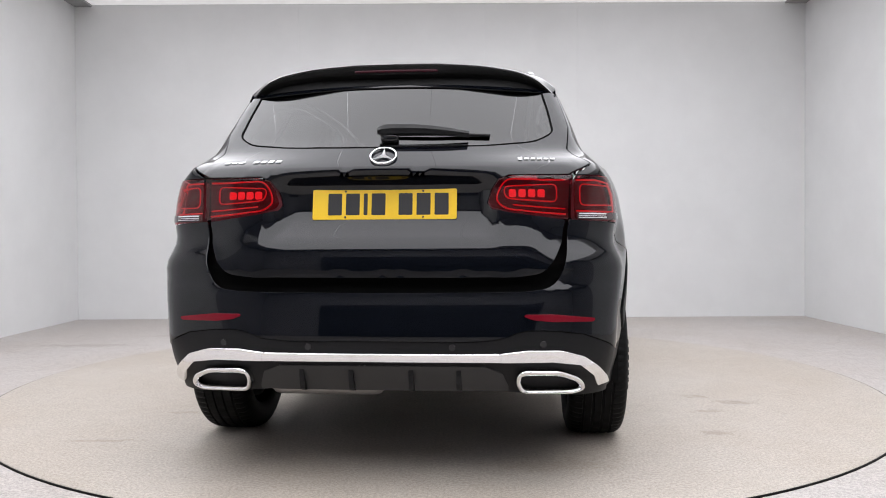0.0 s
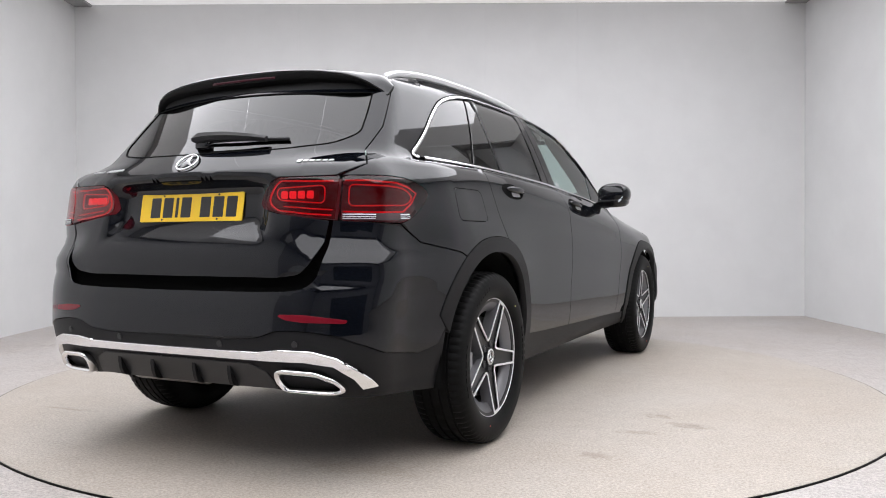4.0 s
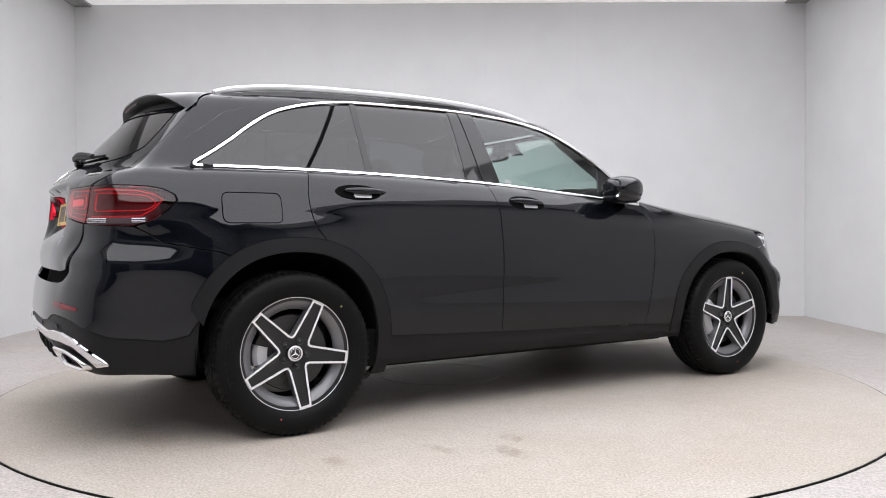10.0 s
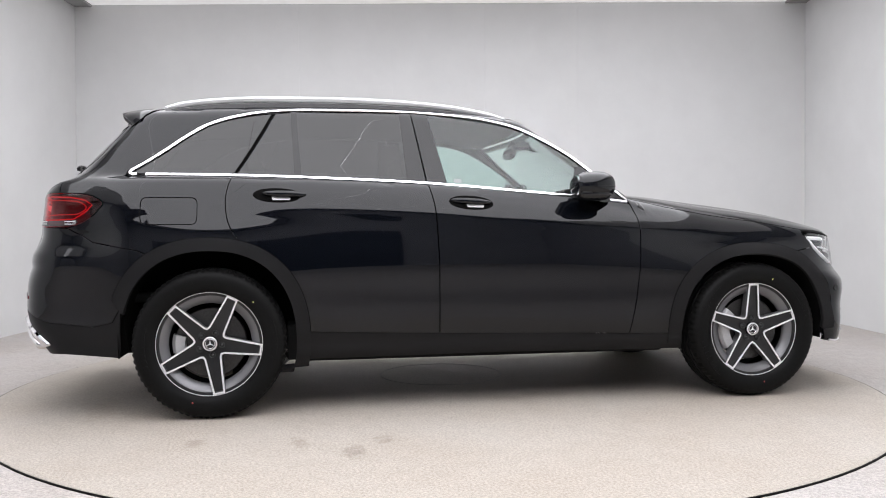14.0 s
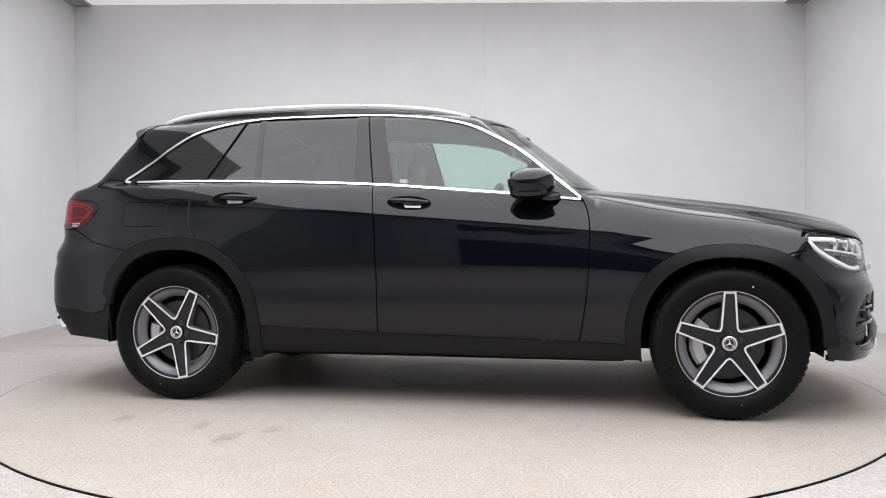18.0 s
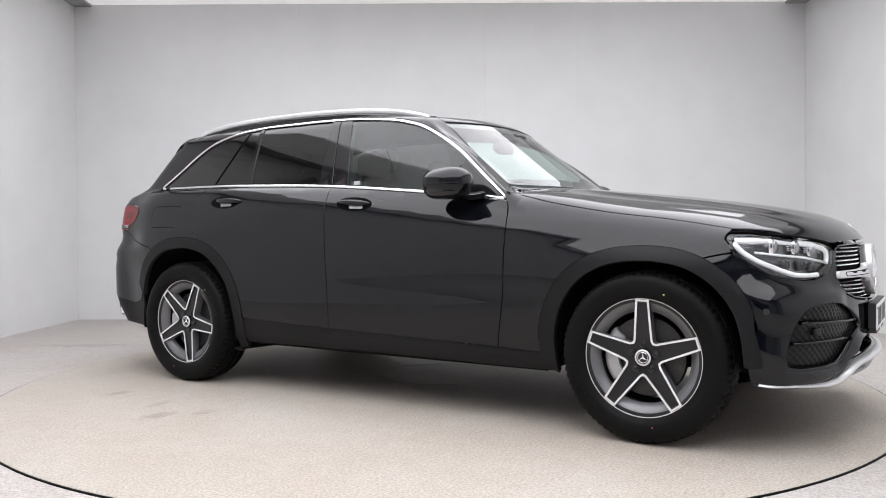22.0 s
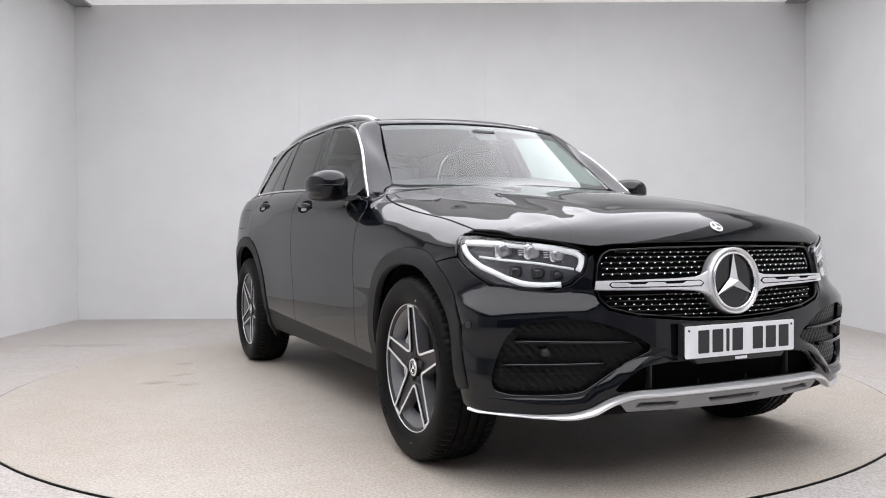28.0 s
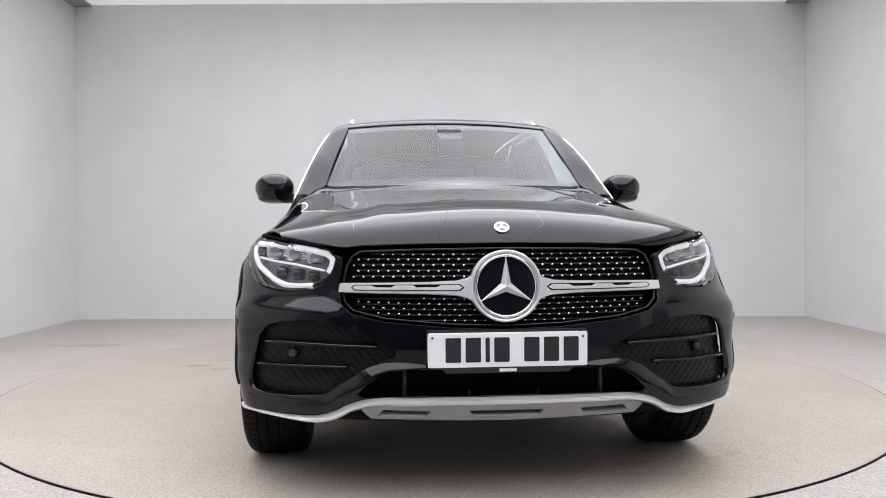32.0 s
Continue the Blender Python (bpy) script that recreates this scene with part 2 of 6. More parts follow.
def disc(name, r, z0, z1, material, n=160, bevel=0.004):
    vs, fs = [(0, 0, z1)], []
    prof = [(r - bevel, z1), (r, z1 - bevel), (r, z0)]
    for i in range(n):
        a = 2 * math.pi * i / n
        vs += [(q * math.cos(a), q * math.sin(a), z) for q, z in prof]
    for i in range(n):
        a, b = 1 + 3 * i, 1 + 3 * ((i + 1) % n)
        fs += [(0, a, b), (a, a + 1, b + 1, b), (a + 1, a + 2, b + 2, b + 1)]
    return mesh_part(name, vs, fs, material, smooth=False)


def ground():
    fl = concrete("pale_concrete", (0.448, 0.424, 0.408), (0.505, 0.482, 0.468), [(-2.9, 1.6, 0.5, 0.12, 0.86), (-2.5, 2.2, 0.3, 0.06, 0.9)])
    tb = concrete("turntable_concrete", (0.434, 0.397, 0.352), (0.492, 0.455, 0.407),
                  [(1.55, -0.78, 0.11, 0.07, 0.76), (1.34, -0.98, 0.12, 0.05, 0.84), (1.23, -1.42, 0.09, 0.05, 0.80), (1.40, -0.62, 0.08, 0.05, 0.82), (0.4, -1.9, 0.3, 0.12, 0.92), (-0.6, 1.9, 0.4, 0.2, 0.90),
                   (-1.47, -1.5, 0.2, 0.025, 0.82), (-1.3, -0.95, 0.16, 0.03, 0.86)])
    tagged(ring_sheet("floor", TABLE_R + 0.006, 0, -0.08, -0.008, fl, outer=(-ROOM_X, ROOM_X, ROOM_BACK, ROOM_Y)), kind="structure")
    pit = disc("turntable_pit", TABLE_R + 0.03, -0.2, -0.07, GAP)
    tagged(pit, kind="structure")
    table = tagged(disc("turntable", TABLE_R, -0.06, 0.0, tb), "round concrete-topped turntable set flush in the pale floor", "turntable")
    seal = ring_sheet("rubber_seal", TABLE_R - 0.001, TABLE_R + 0.003, -0.05, -0.0015, RUBBER, 200)
    seal.parent = table
    steel = grainy("dull_hatch", (0.30, 0.285, 0.265), (0.36, 0.34, 0.32), 60, 0.6, 0.2, 0.001)
    ring = ring_sheet("centre_plate_rim", 0.381, 0.387, 0.0005, 0.0022, steel, 96)
    ring.location = (0, 0.13, 0)
    tagged(ring, kind="structure")
    return table


booth()
TABLE = ground()

# ---------------------------------------------------------------- the car's skin
# x forward from the middle of the wheelbase, y to the side, z up from the floor
def smax(a, b, k):
    h = np.maximum(k - np.abs(a - b), 0) / k
    return np.maximum(a, b) + h**3 * k / 6


def smin(a, b, k):
    return -smax(-a, -b, k)


belt = curve1([(-2.3, 1.175), (-1.83, 1.195), (-1.37, 1.195), (-0.9, 1.183), (-0.345, 1.159), (0.15, 1.12), (0.44, 1.094), (0.74, 1.062), (1.0, 1.035), (1.4, 0.995), (1.8, 0.93), (2.2, 0.86)])
# lean of the flank in degrees over its height (positive faces up), summed up into half widths
lean = curve1([(0.42, -6.0), (0.46, -5.0), (0.50, -3.5), (0.555, -1.0), (0.60, -2.7), (0.645, -5.0), (0.69, -3.5), (0.79, 0.0), (0.86, 3.0), (0.905, 5.0), (0.93, 4.5), (0.955, 2.0), (0.98, 8.0), (1.005, 17.0), (1.03, 21.0), (1.05, 24.0)])
lean_z = np.arange(0.42, 1.0501, 0.015)
lean_w = 0.874 + np.cumsum(np.tan(np.radians(lean(lean_z)))[::-1] * 0.015)[::-1]
flank = curve1([(0.15, 0.77), (0.25, 0.835), (0.30, 0.867), (0.36, 0.877)] + list(zip(lean_z, lean_w)) + [(1.1, 0.848), (1.15, 0.81), (1.2, 0.76), (1.3, 0.64)])
haunch = curve1([(0.20, 0.0), (0.30, 0.0), (0.42, 0.014), (0.5, 0.024), (0.6, 0.031), (0.7, 0.029), (0.8, 0.023), (0.85, 0.018), (0.9, 0.009), (0.95, -0.003), (1.0, -0.013), (1.05, -0.013), (1.1, -0.005), (1.15, 0.0), (1.2, 0.0)])
hood_line = curve1([(0.6, 1.165), (0.906, 1.135), (1.06, 1.117), (1.36, 1.085), (1.65, 1.047), (1.9, 1.003), (2.05, 0.965), (2.15, 0.915), (2.2, 0.87), (2.3, 0.75)])
nose_line = curve1([(0.1, 2.0), (0.2, 2.11), (0.25, 2.19), (0.30, 2.225), (0.36, 2.237), (0.5, 2.235), (0.6, 2.225), (0.72, 2.21), (0.8, 2.20), (0.85, 2.195), (0.92, 2.175), (1.0, 2.15), (1.2, 2.05)])
tail_line = curve1([(0.1, -2.1), (0.2, -2.2), (0.3, -2.285), (0.40, -2.35), (0.47, -2.385), (0.53, -2.394), (0.60, -2.389), (0.66, -2.381), (0.70, -2.371), (0.74, -2.353), (0.78, -2.355), (0.82, -2.353), (0.85, -2.346), (0.90, -2.329), (0.95, -2.316), (1.0, -2.308), (1.05, -2.302), (1.12, -2.292), (1.168, -2.268), (1.2, -2.242), (1.26, -2.19), (1.4, -2.05)])
roof_line = curve1([(-2.2, 1.53), (-2.0, 1.555), (-1.6, 1.588), (-1.1, 1.608), (-0.6, 1.612), (-0.2, 1.600), (0.1, 1.572), (0.3, 1.54), (0.5, 1.495), (0.9, 1.40)])


rear_step = curve1([(0.45, 0.0), (0.55, 0.0), (0.68, 0.007), (0.785, 0.012), (0.865, -0.015), (0.90, -0.012), (0.945, 0.0), (1.0, 0.0)])
front_step = curve1([(0.45, 0.0), (0.52, 0.0), (0.60, 0.010), (0.63, 0.011), (0.695, -0.014), (0.72, -0.010), (0.77, 0.0), (0.85, 0.0)])


def skin(x, y, z):
    """Below zero inside the body, above zero outside, about in metres."""
    y = np.abs(y)
    zz = z - (belt(x) - 1.15) * sstep(0.6, 1.0, z)
    w = flank(zz) + haunch(np.clip(zz, 0.2, 1.2)) * (np.exp(-(((x + 1.46) / 0.42) ** 2)) + 1.1 * np.exp(-(((x - 1.45) / 0.42) ** 2)))
    lowm = 1 - sstep(0.38, 0.62, z)
    w = w + 0.03 * lowm * sstep(1.6, 1.9, x) - 0.03 * sstep(1.65, 2.1, -x) - 0.036 * sstep(1.78, 2.1, -x)
    fr, ff = rear_step(np.clip(z, 0.46, 0.99)), front_step(np.clip(z, 0.46, 0.84))
    w = w + fr * sstep(1.80, 2.05, -x) + ff * sstep(1.78, 1.95, x)
    side = y - w
    cr = 0.10 + 0.06 * sstep(0.8, 1.4, x)
    hood = hood_line(x) - cr * y**2 + (0.0075 * np.exp(-(((y - 0.37 - 0.03 * (x - 0.9)) / 0.06) ** 2)) + 0.0055 * np.exp(-(((y - 0.62 + 0.05 * (x - 0.9)) / 0.06) ** 2))) * sstep(0.8, 1.1, x) * (1 - sstep(1.8, 2.1, x))
    k = sstep(0.60, 0.78, x)
    top = z - (hood * k + (belt(x) - 0.012) * (1 - k))
    y2 = y * y
    front = (x - (nose_line(z) + ff * sstep(0.50, 0.60, y) + 0.01 * np.exp(-(((z - 0.62) / 0.13) ** 2)) - 0.22 * y2 - (0.45 - 0.245 * lowm - 0.25 * np.exp(-(((z - 0.60) / 0.12) ** 2))) * y2**3)) * 0.93
    rear = (tail_line(z) - fr * sstep(0.50, 0.66, y) + 0.02 * y2 + 0.26 * y2**2 - x) * 0.95
    low = smax(side, top, 0.05 + 0.09 * k)
    low = smax(smax(low, front, 0.08), rear, 0.14)
    low = smax(low, 0.2 - z, 0.05)
    # the cabin
    gside = (y - (0.634 + 0.38 * (1.553 - z) + 0.012 * np.sin(np.clip((z - 1.06) / 0.49, 0, 1) * math.pi) - 0.04 * np.clip((-x - 0.95) / 0.9, 0, 1.4) ** 2)) * 0.93
    roof = z - (roof_line(x) - 0.11 * y2)
    ye = smin(y, 0.645 + 0 * y, 0.06)
    wind = (x - (0.852 - 1.35 * (z - 1.138) - 0.4 * ye * ye + 0.022 * sstep(0.6, 0.7, y) * np.exp(-(((z - 1.30) / 0.10) ** 2)))) * 0.6
    back = (-2.175 + 0.95 * (z - 1.264) + 0.4 * y2 - x) * 0.72
    cab = smax(smax(smax(gside, roof, 0.09), wind, 0.03), back, 0.05)
    cab = np.maximum(cab, belt(x) - 0.06 - z)
    return smin(low, cab, 0.035 - 0.022 * sstep(0.55, 0.7, x) + 0.05 * sstep(1.78, 1.98, -x))


RC = 1.0


def ray_of(q):
    """Start and direction of the level ray for the girth coordinate q: -3 is the tail's middle, 3 the nose's, -1 to 1 equals x."""
    q = np.asarray(q, float)
    a = (np.pi / 2) * np.clip(np.abs(q) - 1, 0, 4) / 2
    s = np.sign(q)
    return np.where(np.abs(q) > RC, s * RC, q), np.where(np.abs(q) > RC, s * np.sin(a), 0.0), np.where(np.abs(q) > RC, np.cos(a), 1.0)


def march(fn, lo, hi, n=32):
    """The outermost root of fn(r) between hi and lo, for arrays."""
    r1 = np.full(lo.shape, 1.0) * hi
    f1 = fn(r1)
    out, a, b = np.zeros(lo.shape, bool), lo.copy(), hi * np.ones(lo.shape)
    for i in range(1, n + 1):
        r2 = hi + (lo - hi) * i / n
        f2 = fn(r2)
        new_hit = (~out) & (f2 <= 0) & (f1 > 0)
        a, b = np.where(new_hit, r2, a), np.where(new_hit, r1, b)
        out |= new_hit
        r1, f1 = r2, f2
    for _ in range(16):
        m = (a + b) / 2
        inside = fn(m) <= 0
        a, b = np.where(inside, m, a), np.where(inside, b, m)
    return (a + b) / 2


def girth(q, z):
    x0, dx, dy = ray_of(q)
    z = np.asarray(z, float)
    r = march(lambda r: skin(x0 + r * dx, r * dy, z), np.full(z.shape, 0.2), 1.55)
    return np.stack([x0 + r * dx, r * dy, z], 1)


def plan(x, y):
    x, y = np.asarray(x, float), np.asarray(y, float)
    z = march(lambda r: skin(x, y, r), np.full(x.shape, 0.7), 1.75)
    return np.stack([x, y, z], 1)


def sx(pts):
    """Girth coordinates of points of the side view (x, z)."""
    p = np.array(pts, float)
    y = march(lambda r: skin(p[:, 0], r, p[:, 1]), np.full(len(p), 0.05), 1.1)
    q = np.where(np.abs(p[:, 0]) <= RC, p[:, 0], np.sign(p[:, 0]) * (1 + 2 * np.arctan2(np.abs(p[:, 0]) - RC, y) / (np.pi / 2)))
    return np.stack([q, p[:, 1]], 1)


def sy(pts, end=1):
    """Girth coordinates of points of the front (end=1) or rear (end=-1) view (y, z)."""
    p = np.array(pts, float)
    x = march(lambda r: skin(end * r, p[:, 0], p[:, 1]), np.full(len(p), 0.9), 2.6)
    return np.stack([end * (1 + 2 * np.arctan2(x - RC, p[:, 0]) / (np.pi / 2)), p[:, 1]], 1)


def normal_at(p):
    e = 0.0025
    g = np.stack([skin(p[:, 0] + e, p[:, 1], p[:, 2]) - skin(p[:, 0] - e, p[:, 1], p[:, 2]),
                  skin(p[:, 0], p[:, 1] + e, p[:, 2]) - skin(p[:, 0], p[:, 1] - e, p[:, 2]),
                  skin(p[:, 0], p[:, 1], p[:, 2] + e) - skin(p[:, 0], p[:, 1], p[:, 2] - e)], 1)
    return g / np.maximum(np.linalg.norm(g, axis=1), 1e-9)[:, None]


def resample(loop, step):
    p = np.array(loop, float)
    if np.linalg.norm(p[0] - p[-1]) > 1e-9:
        p = np.vstack([p, p[:1]])
    out = []
    for a, b in zip(p[:-1], p[1:]):
        n = max(1, int(math.ceil(np.linalg.norm(b - a) / step)))
        out += [a + (b - a) * i / n for i in range(n)]
    return np.array(out)


def inset(loop, d):
    """Moves a closed outline inwards by d."""
    p = np.array(loop)
    keep = np.linalg.norm(np.roll(p, -1, 0) - p, axis=1) > 1e-6
    p = p[keep]
    area = 0.5 * np.sum(p[:, 0] * np.roll(p[:, 1], -1) - np.roll(p[:, 0], -1) * p[:, 1])
    e = np.roll(p, -1, 0) - p
    e /= np.linalg.norm(e, axis=1)[:, None]
    n = np.stack([-e[:, 1], e[:, 0]], 1) * (1 if area > 0 else -1)
    m = n + np.roll(n, 1, 0)
    m /= np.maximum(1e-6, np.linalg.norm(m, axis=1))[:, None]
    c = np.clip(np.sum(m * n, 1), 0.4, 1)
    return p + m * (d / c)[:, None]


def in_poly(pts, loop):
    x, y = pts[:, 0], pts[:, 1]
    r = np.zeros(len(pts), bool)
    a = loop
    b = np.roll(loop, -1, 0)
    for (x0, y0), (x1, y1) in zip(a, b):
        if y0 != y1:
            r ^= ((y0 > y) != (y1 > y)) & (x < (x1 - x0) * (y - y0) / (y1 - y0) + x0)
    return r


def fill(loops, step):
    """Triangles of an outline with holes, with a grid of points inside."""
    lo, hi = loops[0].min(0), loops[0].max(0)
    gx, gy = np.meshgrid(np.arange(lo[0] + step / 2, hi[0], step), np.arange(lo[1] + step / 2, hi[1], step))
    g = np.stack([gx.ravel(), gy.ravel()], 1)
    ok = np.ones(len(g), bool)
    for i, l in enumerate(loops):
        ok &= in_poly(g, l) if i == 0 else ~in_poly(g, l)
        for s in range(0, len(l), 40):
            ok &= (np.linalg.norm(g[:, None] - l[None, s:s + 40], axis=2).min(1) > step * 0.55)
    g = g[ok]
    pts, edges = [], []
    for l in loops:
        k = len(pts)
        pts += [tuple(v) for v in l]
        edges += [(k + i, k + (i + 1) % len(l)) for i in range(len(l))]
    nb = len(pts)
    pts += [tuple(v) for v in g]
    v, e, f, ov, oe, of = delaunay_2d_cdt([Vector(p) for p in pts], edges, [], 0, 1e-7)
    v = np.array([(a.x, a.y) for a in v])
    f = np.array([list(t) for t in f if len(t) == 3])
    c = v[f].mean(1)
    keep = in_poly(c, loops[0])
    for l in loops[1:]:
        keep &= ~in_poly(c, l)
    return v, f[keep]


def sheet(outline, chart="girth", holes=(), step=0.03, off=0.0, thick=0.012, gap=0.0, edge=0.012, relief=None):
    """A curved panel of the skin inside an outline: points, faces and normals, with turned-in edges."""
    loops = [resample(inset(resample(outline, edge), gap) if gap else outline, edge)] + [resample(h, edge) for h in holes]
    uv, f = fill(loops, step)
    p = girth(uv[:, 0], uv[:, 1]) if chart == "girth" else plan(uv[:, 0], uv[:, 1])
    n = normal_at(p)
    d = np.full(len(p), float(off))
    if relief is not None:
        d = d + relief(p)
    p = p + n * d[:, None]
    fn = np.cross(p[f[:, 1]] - p[f[:, 0]], p[f[:, 2]] - p[f[:, 0]])
    flip = np.sum(fn * n[f[:, 0]], 1) < 0
    f[flip] = f[flip][:, ::-1]
    if relief is not None:
        fn = np.cross(p[f[:, 1]] - p[f[:, 0]], p[f[:, 2]] - p[f[:, 0]])
        acc = np.zeros_like(p)
        for k in range(3):
            np.add.at(acc, f[:, k], fn)
        n = acc / np.maximum(1e-12, np.linalg.norm(acc, axis=1))[:, None]
    if thick:
        cnt = {}
        for t in f:
            for a, b in ((t[0], t[1]), (t[1], t[2]), (t[2], t[0])):
                cnt[(a, b)] = 1
        rim = [(a, b) for (a, b) in cnt if (b, a) not in cnt]
        idx = {}
        P, N, F = [p], [n], [tuple(int(i) for i in t) for t in f]
        base = len(p)
        ids = sorted({i for e in rim for i in e})
        idx = {v: i for i, v in enumerate(ids)}
        tang = np.zeros((len(ids), 3))
        for a, b in rim:
            t = p[b] - p[a]
            t = t / max(1e-9, np.linalg.norm(t))
            o = np.cross(t, n[a])
            tang[idx[a]] += o
            tang[idx[b]] += o
        tang /= np.maximum(1e-9, np.linalg.norm(tang, axis=1))[:, None]
        k = len(ids)
        ip, inn = p[ids], n[ids]
        rnd = (tang + inn)
        rnd /= np.linalg.norm(rnd, axis=1)[:, None]
        P += [ip - inn * 0.0022 + tang * 0.0008, ip - inn * thick]
        N += [rnd, tang]
        for a, b in rim:
            i, j = base + idx[a], base + idx[b]
            F += [(int(b), int(a), i, j), (j, i, i + k, j + k)]
        return np.vstack(P), F, np.vstack(N)
    return p, [tuple(int(i) for i in t) for t in f], n


def flipped(data):
    p, f, n = data
    return p * [1, -1, 1], [t[::-1] for t in f], n * [1, -1, 1]


def put(name, data, material, parent, label=""):
    p, f, n = data
    return mesh_part(name, p, f, material, parent, label, normals=n)


def pair(name, data, material, parent, label=""):
    """The same piece on both flanks; returns (right, left)."""
    par = parent if isinstance(parent, (tuple, list)) else (parent, parent)
    return put(name, flipped(data), material, par[0], label), put(name, data, material, par[1], label)


def box_ring(width, height, r=0.3):
    w, h = width / 2, height / 2
    c = min(w, h) * r
    return [(-w, -h + c), (-w + c, -h), (w - c, -h), (w, -h + c), (w, h - c), (w - c, h), (-w + c, h), (-w, h - c)]


def ribbon(pts, nrm, section, closed=False):
    """Sweeps a section (across, out) along points that have normals."""
    p, n = np.array(pts, float), np.array(nrm, float)
    t = np.roll(p, -1, 0) - np.roll(p, 1, 0) if closed else np.gradient(p, axis=0)
    t /= np.linalg.norm(t, axis=1)[:, None]
    s = np.cross(n, t)
    s /= np.linalg.norm(s, axis=1)[:, None]
    k, m = len(section), len(p)
    vs, fs = [], []
    for i in range(m):
        for a, b in section:
            vs.append(p[i] + s[i] * a + n[i] * b)
    for i in range(m if closed else m - 1):
        for j in range(k):
            a, b = i * k, ((i + 1) % m) * k
            fs.append((a + j, a + (j + 1) % k, b + (j + 1) % k, b + j))
    if not closed:
        fs += [tuple(range(k))[::-1], tuple(range((m - 1) * k, m * k))]
    vs = np.array(vs)
    c = vs.reshape(m, k, 3)
    # faces outward
    a, b, d = vs[list(fs[0])[0]], vs[list(fs[0])[1]], vs[list(fs[0])[2]]
    if np.dot(np.cross(b - a, d - a), (a + d) / 2 - c[0].mean(0)) < 0:
        fs = [f[::-1] for f in fs]
    return vs, fs


def strip(name, line, section, material, parent, chart="girth", off=0.0, label="", both=True, deg=40):
    """A trim strip laid along a line on the skin."""
    line = np.array(line)
    p = girth(line[:, 0], line[:, 1]) if chart == "girth" else plan(line[:, 0], line[:, 1])
    n = normal_at(p)
    vs, fs = ribbon(p + n * off, n, section)
    obs = []
    par = parent if isinstance(parent, (tuple, list)) else (parent, parent)
    if both:
        obs.append(crease(mesh_part(name, vs * [1, -1, 1], [f[::-1] for f in fs], material, par[0], label), deg))
    obs.append(crease(mesh_part(name, vs, fs, material, par[1], label), deg))
    return obs


# outlines of the flank in the side view
ARCH_R, ARCH_F = (-1.4365, 0.365), (1.4365, 0.365)


top_chrome = spline([(-1.828, 1.210), (-1.67, 1.316), (-1.575, 1.388), (-1.46, 1.460), (-1.265, 1.520), (-1.12, 1.542), (-0.75, 1.554), (-0.41, 1.551), (-0.19, 1.537), (0.0, 1.513), (0.175, 1.466), (0.295, 1.407), (0.445, 1.315), (0.589, 1.197), (0.738, 1.072)], 6)
belt_chrome = spline([(-1.828, 1.1985), (-1.37, 1.195), (-0.9, 1.183), (-0.345, 1.159), (0.15, 1.12), (0.44, 1.094), (0.738, 1.062)], 6)
gap_a = spline([(0.752, 1.056), (0.768, 1.016), (0.779, 0.789), (0.762, 0.55), (0.731, 0.362)], 6)
gap_b = spline([(-0.345, 1.155), (-0.330, 1.08), (-0.308, 0.821), (-0.301, 0.391)], 6)
gap_c = spline([(-1.332, 1.189), (-1.352, 1.124), (-1.359, 1.034), (-1.335, 0.93), (-1.295, 0.868)], 6)
sill_top = curve1([(-1.0, 0.413), (-0.967, 0.411), (-0.288, 0.385), (0.732, 0.357), (0.95, 0.348)])
hood_edge = curve1([(0.79, 0.745), (0.914, 0.775), (1.15, 0.79), (1.5, 0.79), (1.785, 0.806)])


def arch(c, rx, rz, a0, a1, n=30, p=2.3):
    """A wheel arch: an arc a little squarer than a circle, from angle a0 to a1; straight down below the hub."""
    out = []
    for i in range(n + 1):
        a = radians(a0 + (a1 - a0) * i / n)
        ca, sa = math.cos(a), math.sin(a)
        out.append((c[0] + rx * math.copysign(abs(ca) ** (2 / p), ca), c[1] + rz * math.copysign(abs(sa) ** (2 / p), sa)))
    return out


OUT_R, IN_R, OUT_F, IN_F = (0.475, 0.507), (0.415, 0.452), (0.478, 0.465), (0.41, 0.412)


def between(curve, x0, x1):
    lo, hi = min(x0, x1), max(x0, x1)
    p = curve[(curve[:, 0] > lo) & (curve[:, 0] < hi)]
    if len(p) < 2:
        return p
    return p if (p[-1, 0] > p[0, 0]) == (x1 > x0) else p[::-1]


def on_line(curve, x):
    c = curve[np.argsort(curve[:, 0])]
    return float(np.interp(x, c[:, 0], c[:, 1]))


# ---------------------------------------------------------------- the car
def zt(x, y):
    return float(plan([x], [y])[0, 2])


def crest(xs, ys):
    """Side-view points (x, z) of the skin over plan points."""
    p = plan(np.asarray(xs, float), np.asarray(ys, float) * np.ones(len(xs)))
    return [tuple(v) for v in p[:, [0, 2]]]


def rounded(poly, r, n=5):
    """Rounds the corners of a closed outline."""
    p = np.array(poly, float)
    out = []
    for i in range(len(p)):
        a, b, c = p[i - 1], p[i], p[(i + 1) % len(p)]
        u, v = (a - b) / np.linalg.norm(a - b), (c - b) / np.linalg.norm(c - b)
        k = min(r, 0.48 * np.linalg.norm(a - b), 0.48 * np.linalg.norm(c - b))
        s, e = b + u * k, b + v * k
        for j in range(n + 1):
            t = j / n
            out.append(tuple((1 - t) ** 2 * s + 2 * t * (1 - t) * b + t * t * e))
    return out


def mirror(o, c):
    """An outline in girth coordinates on the other side of the middle c."""
    o = np.array(o)
    return np.stack([2 * c - o[:, 0], o[:, 1]], 1)


LAMP_R_IN = [(0.662, 0.945), (0.445, 0.971), (0.385, 0.985), (0.372, 1.005), (0.385, 1.05), (0.41, 1.083), (0.444, 1.097), (0.668, 1.10)]


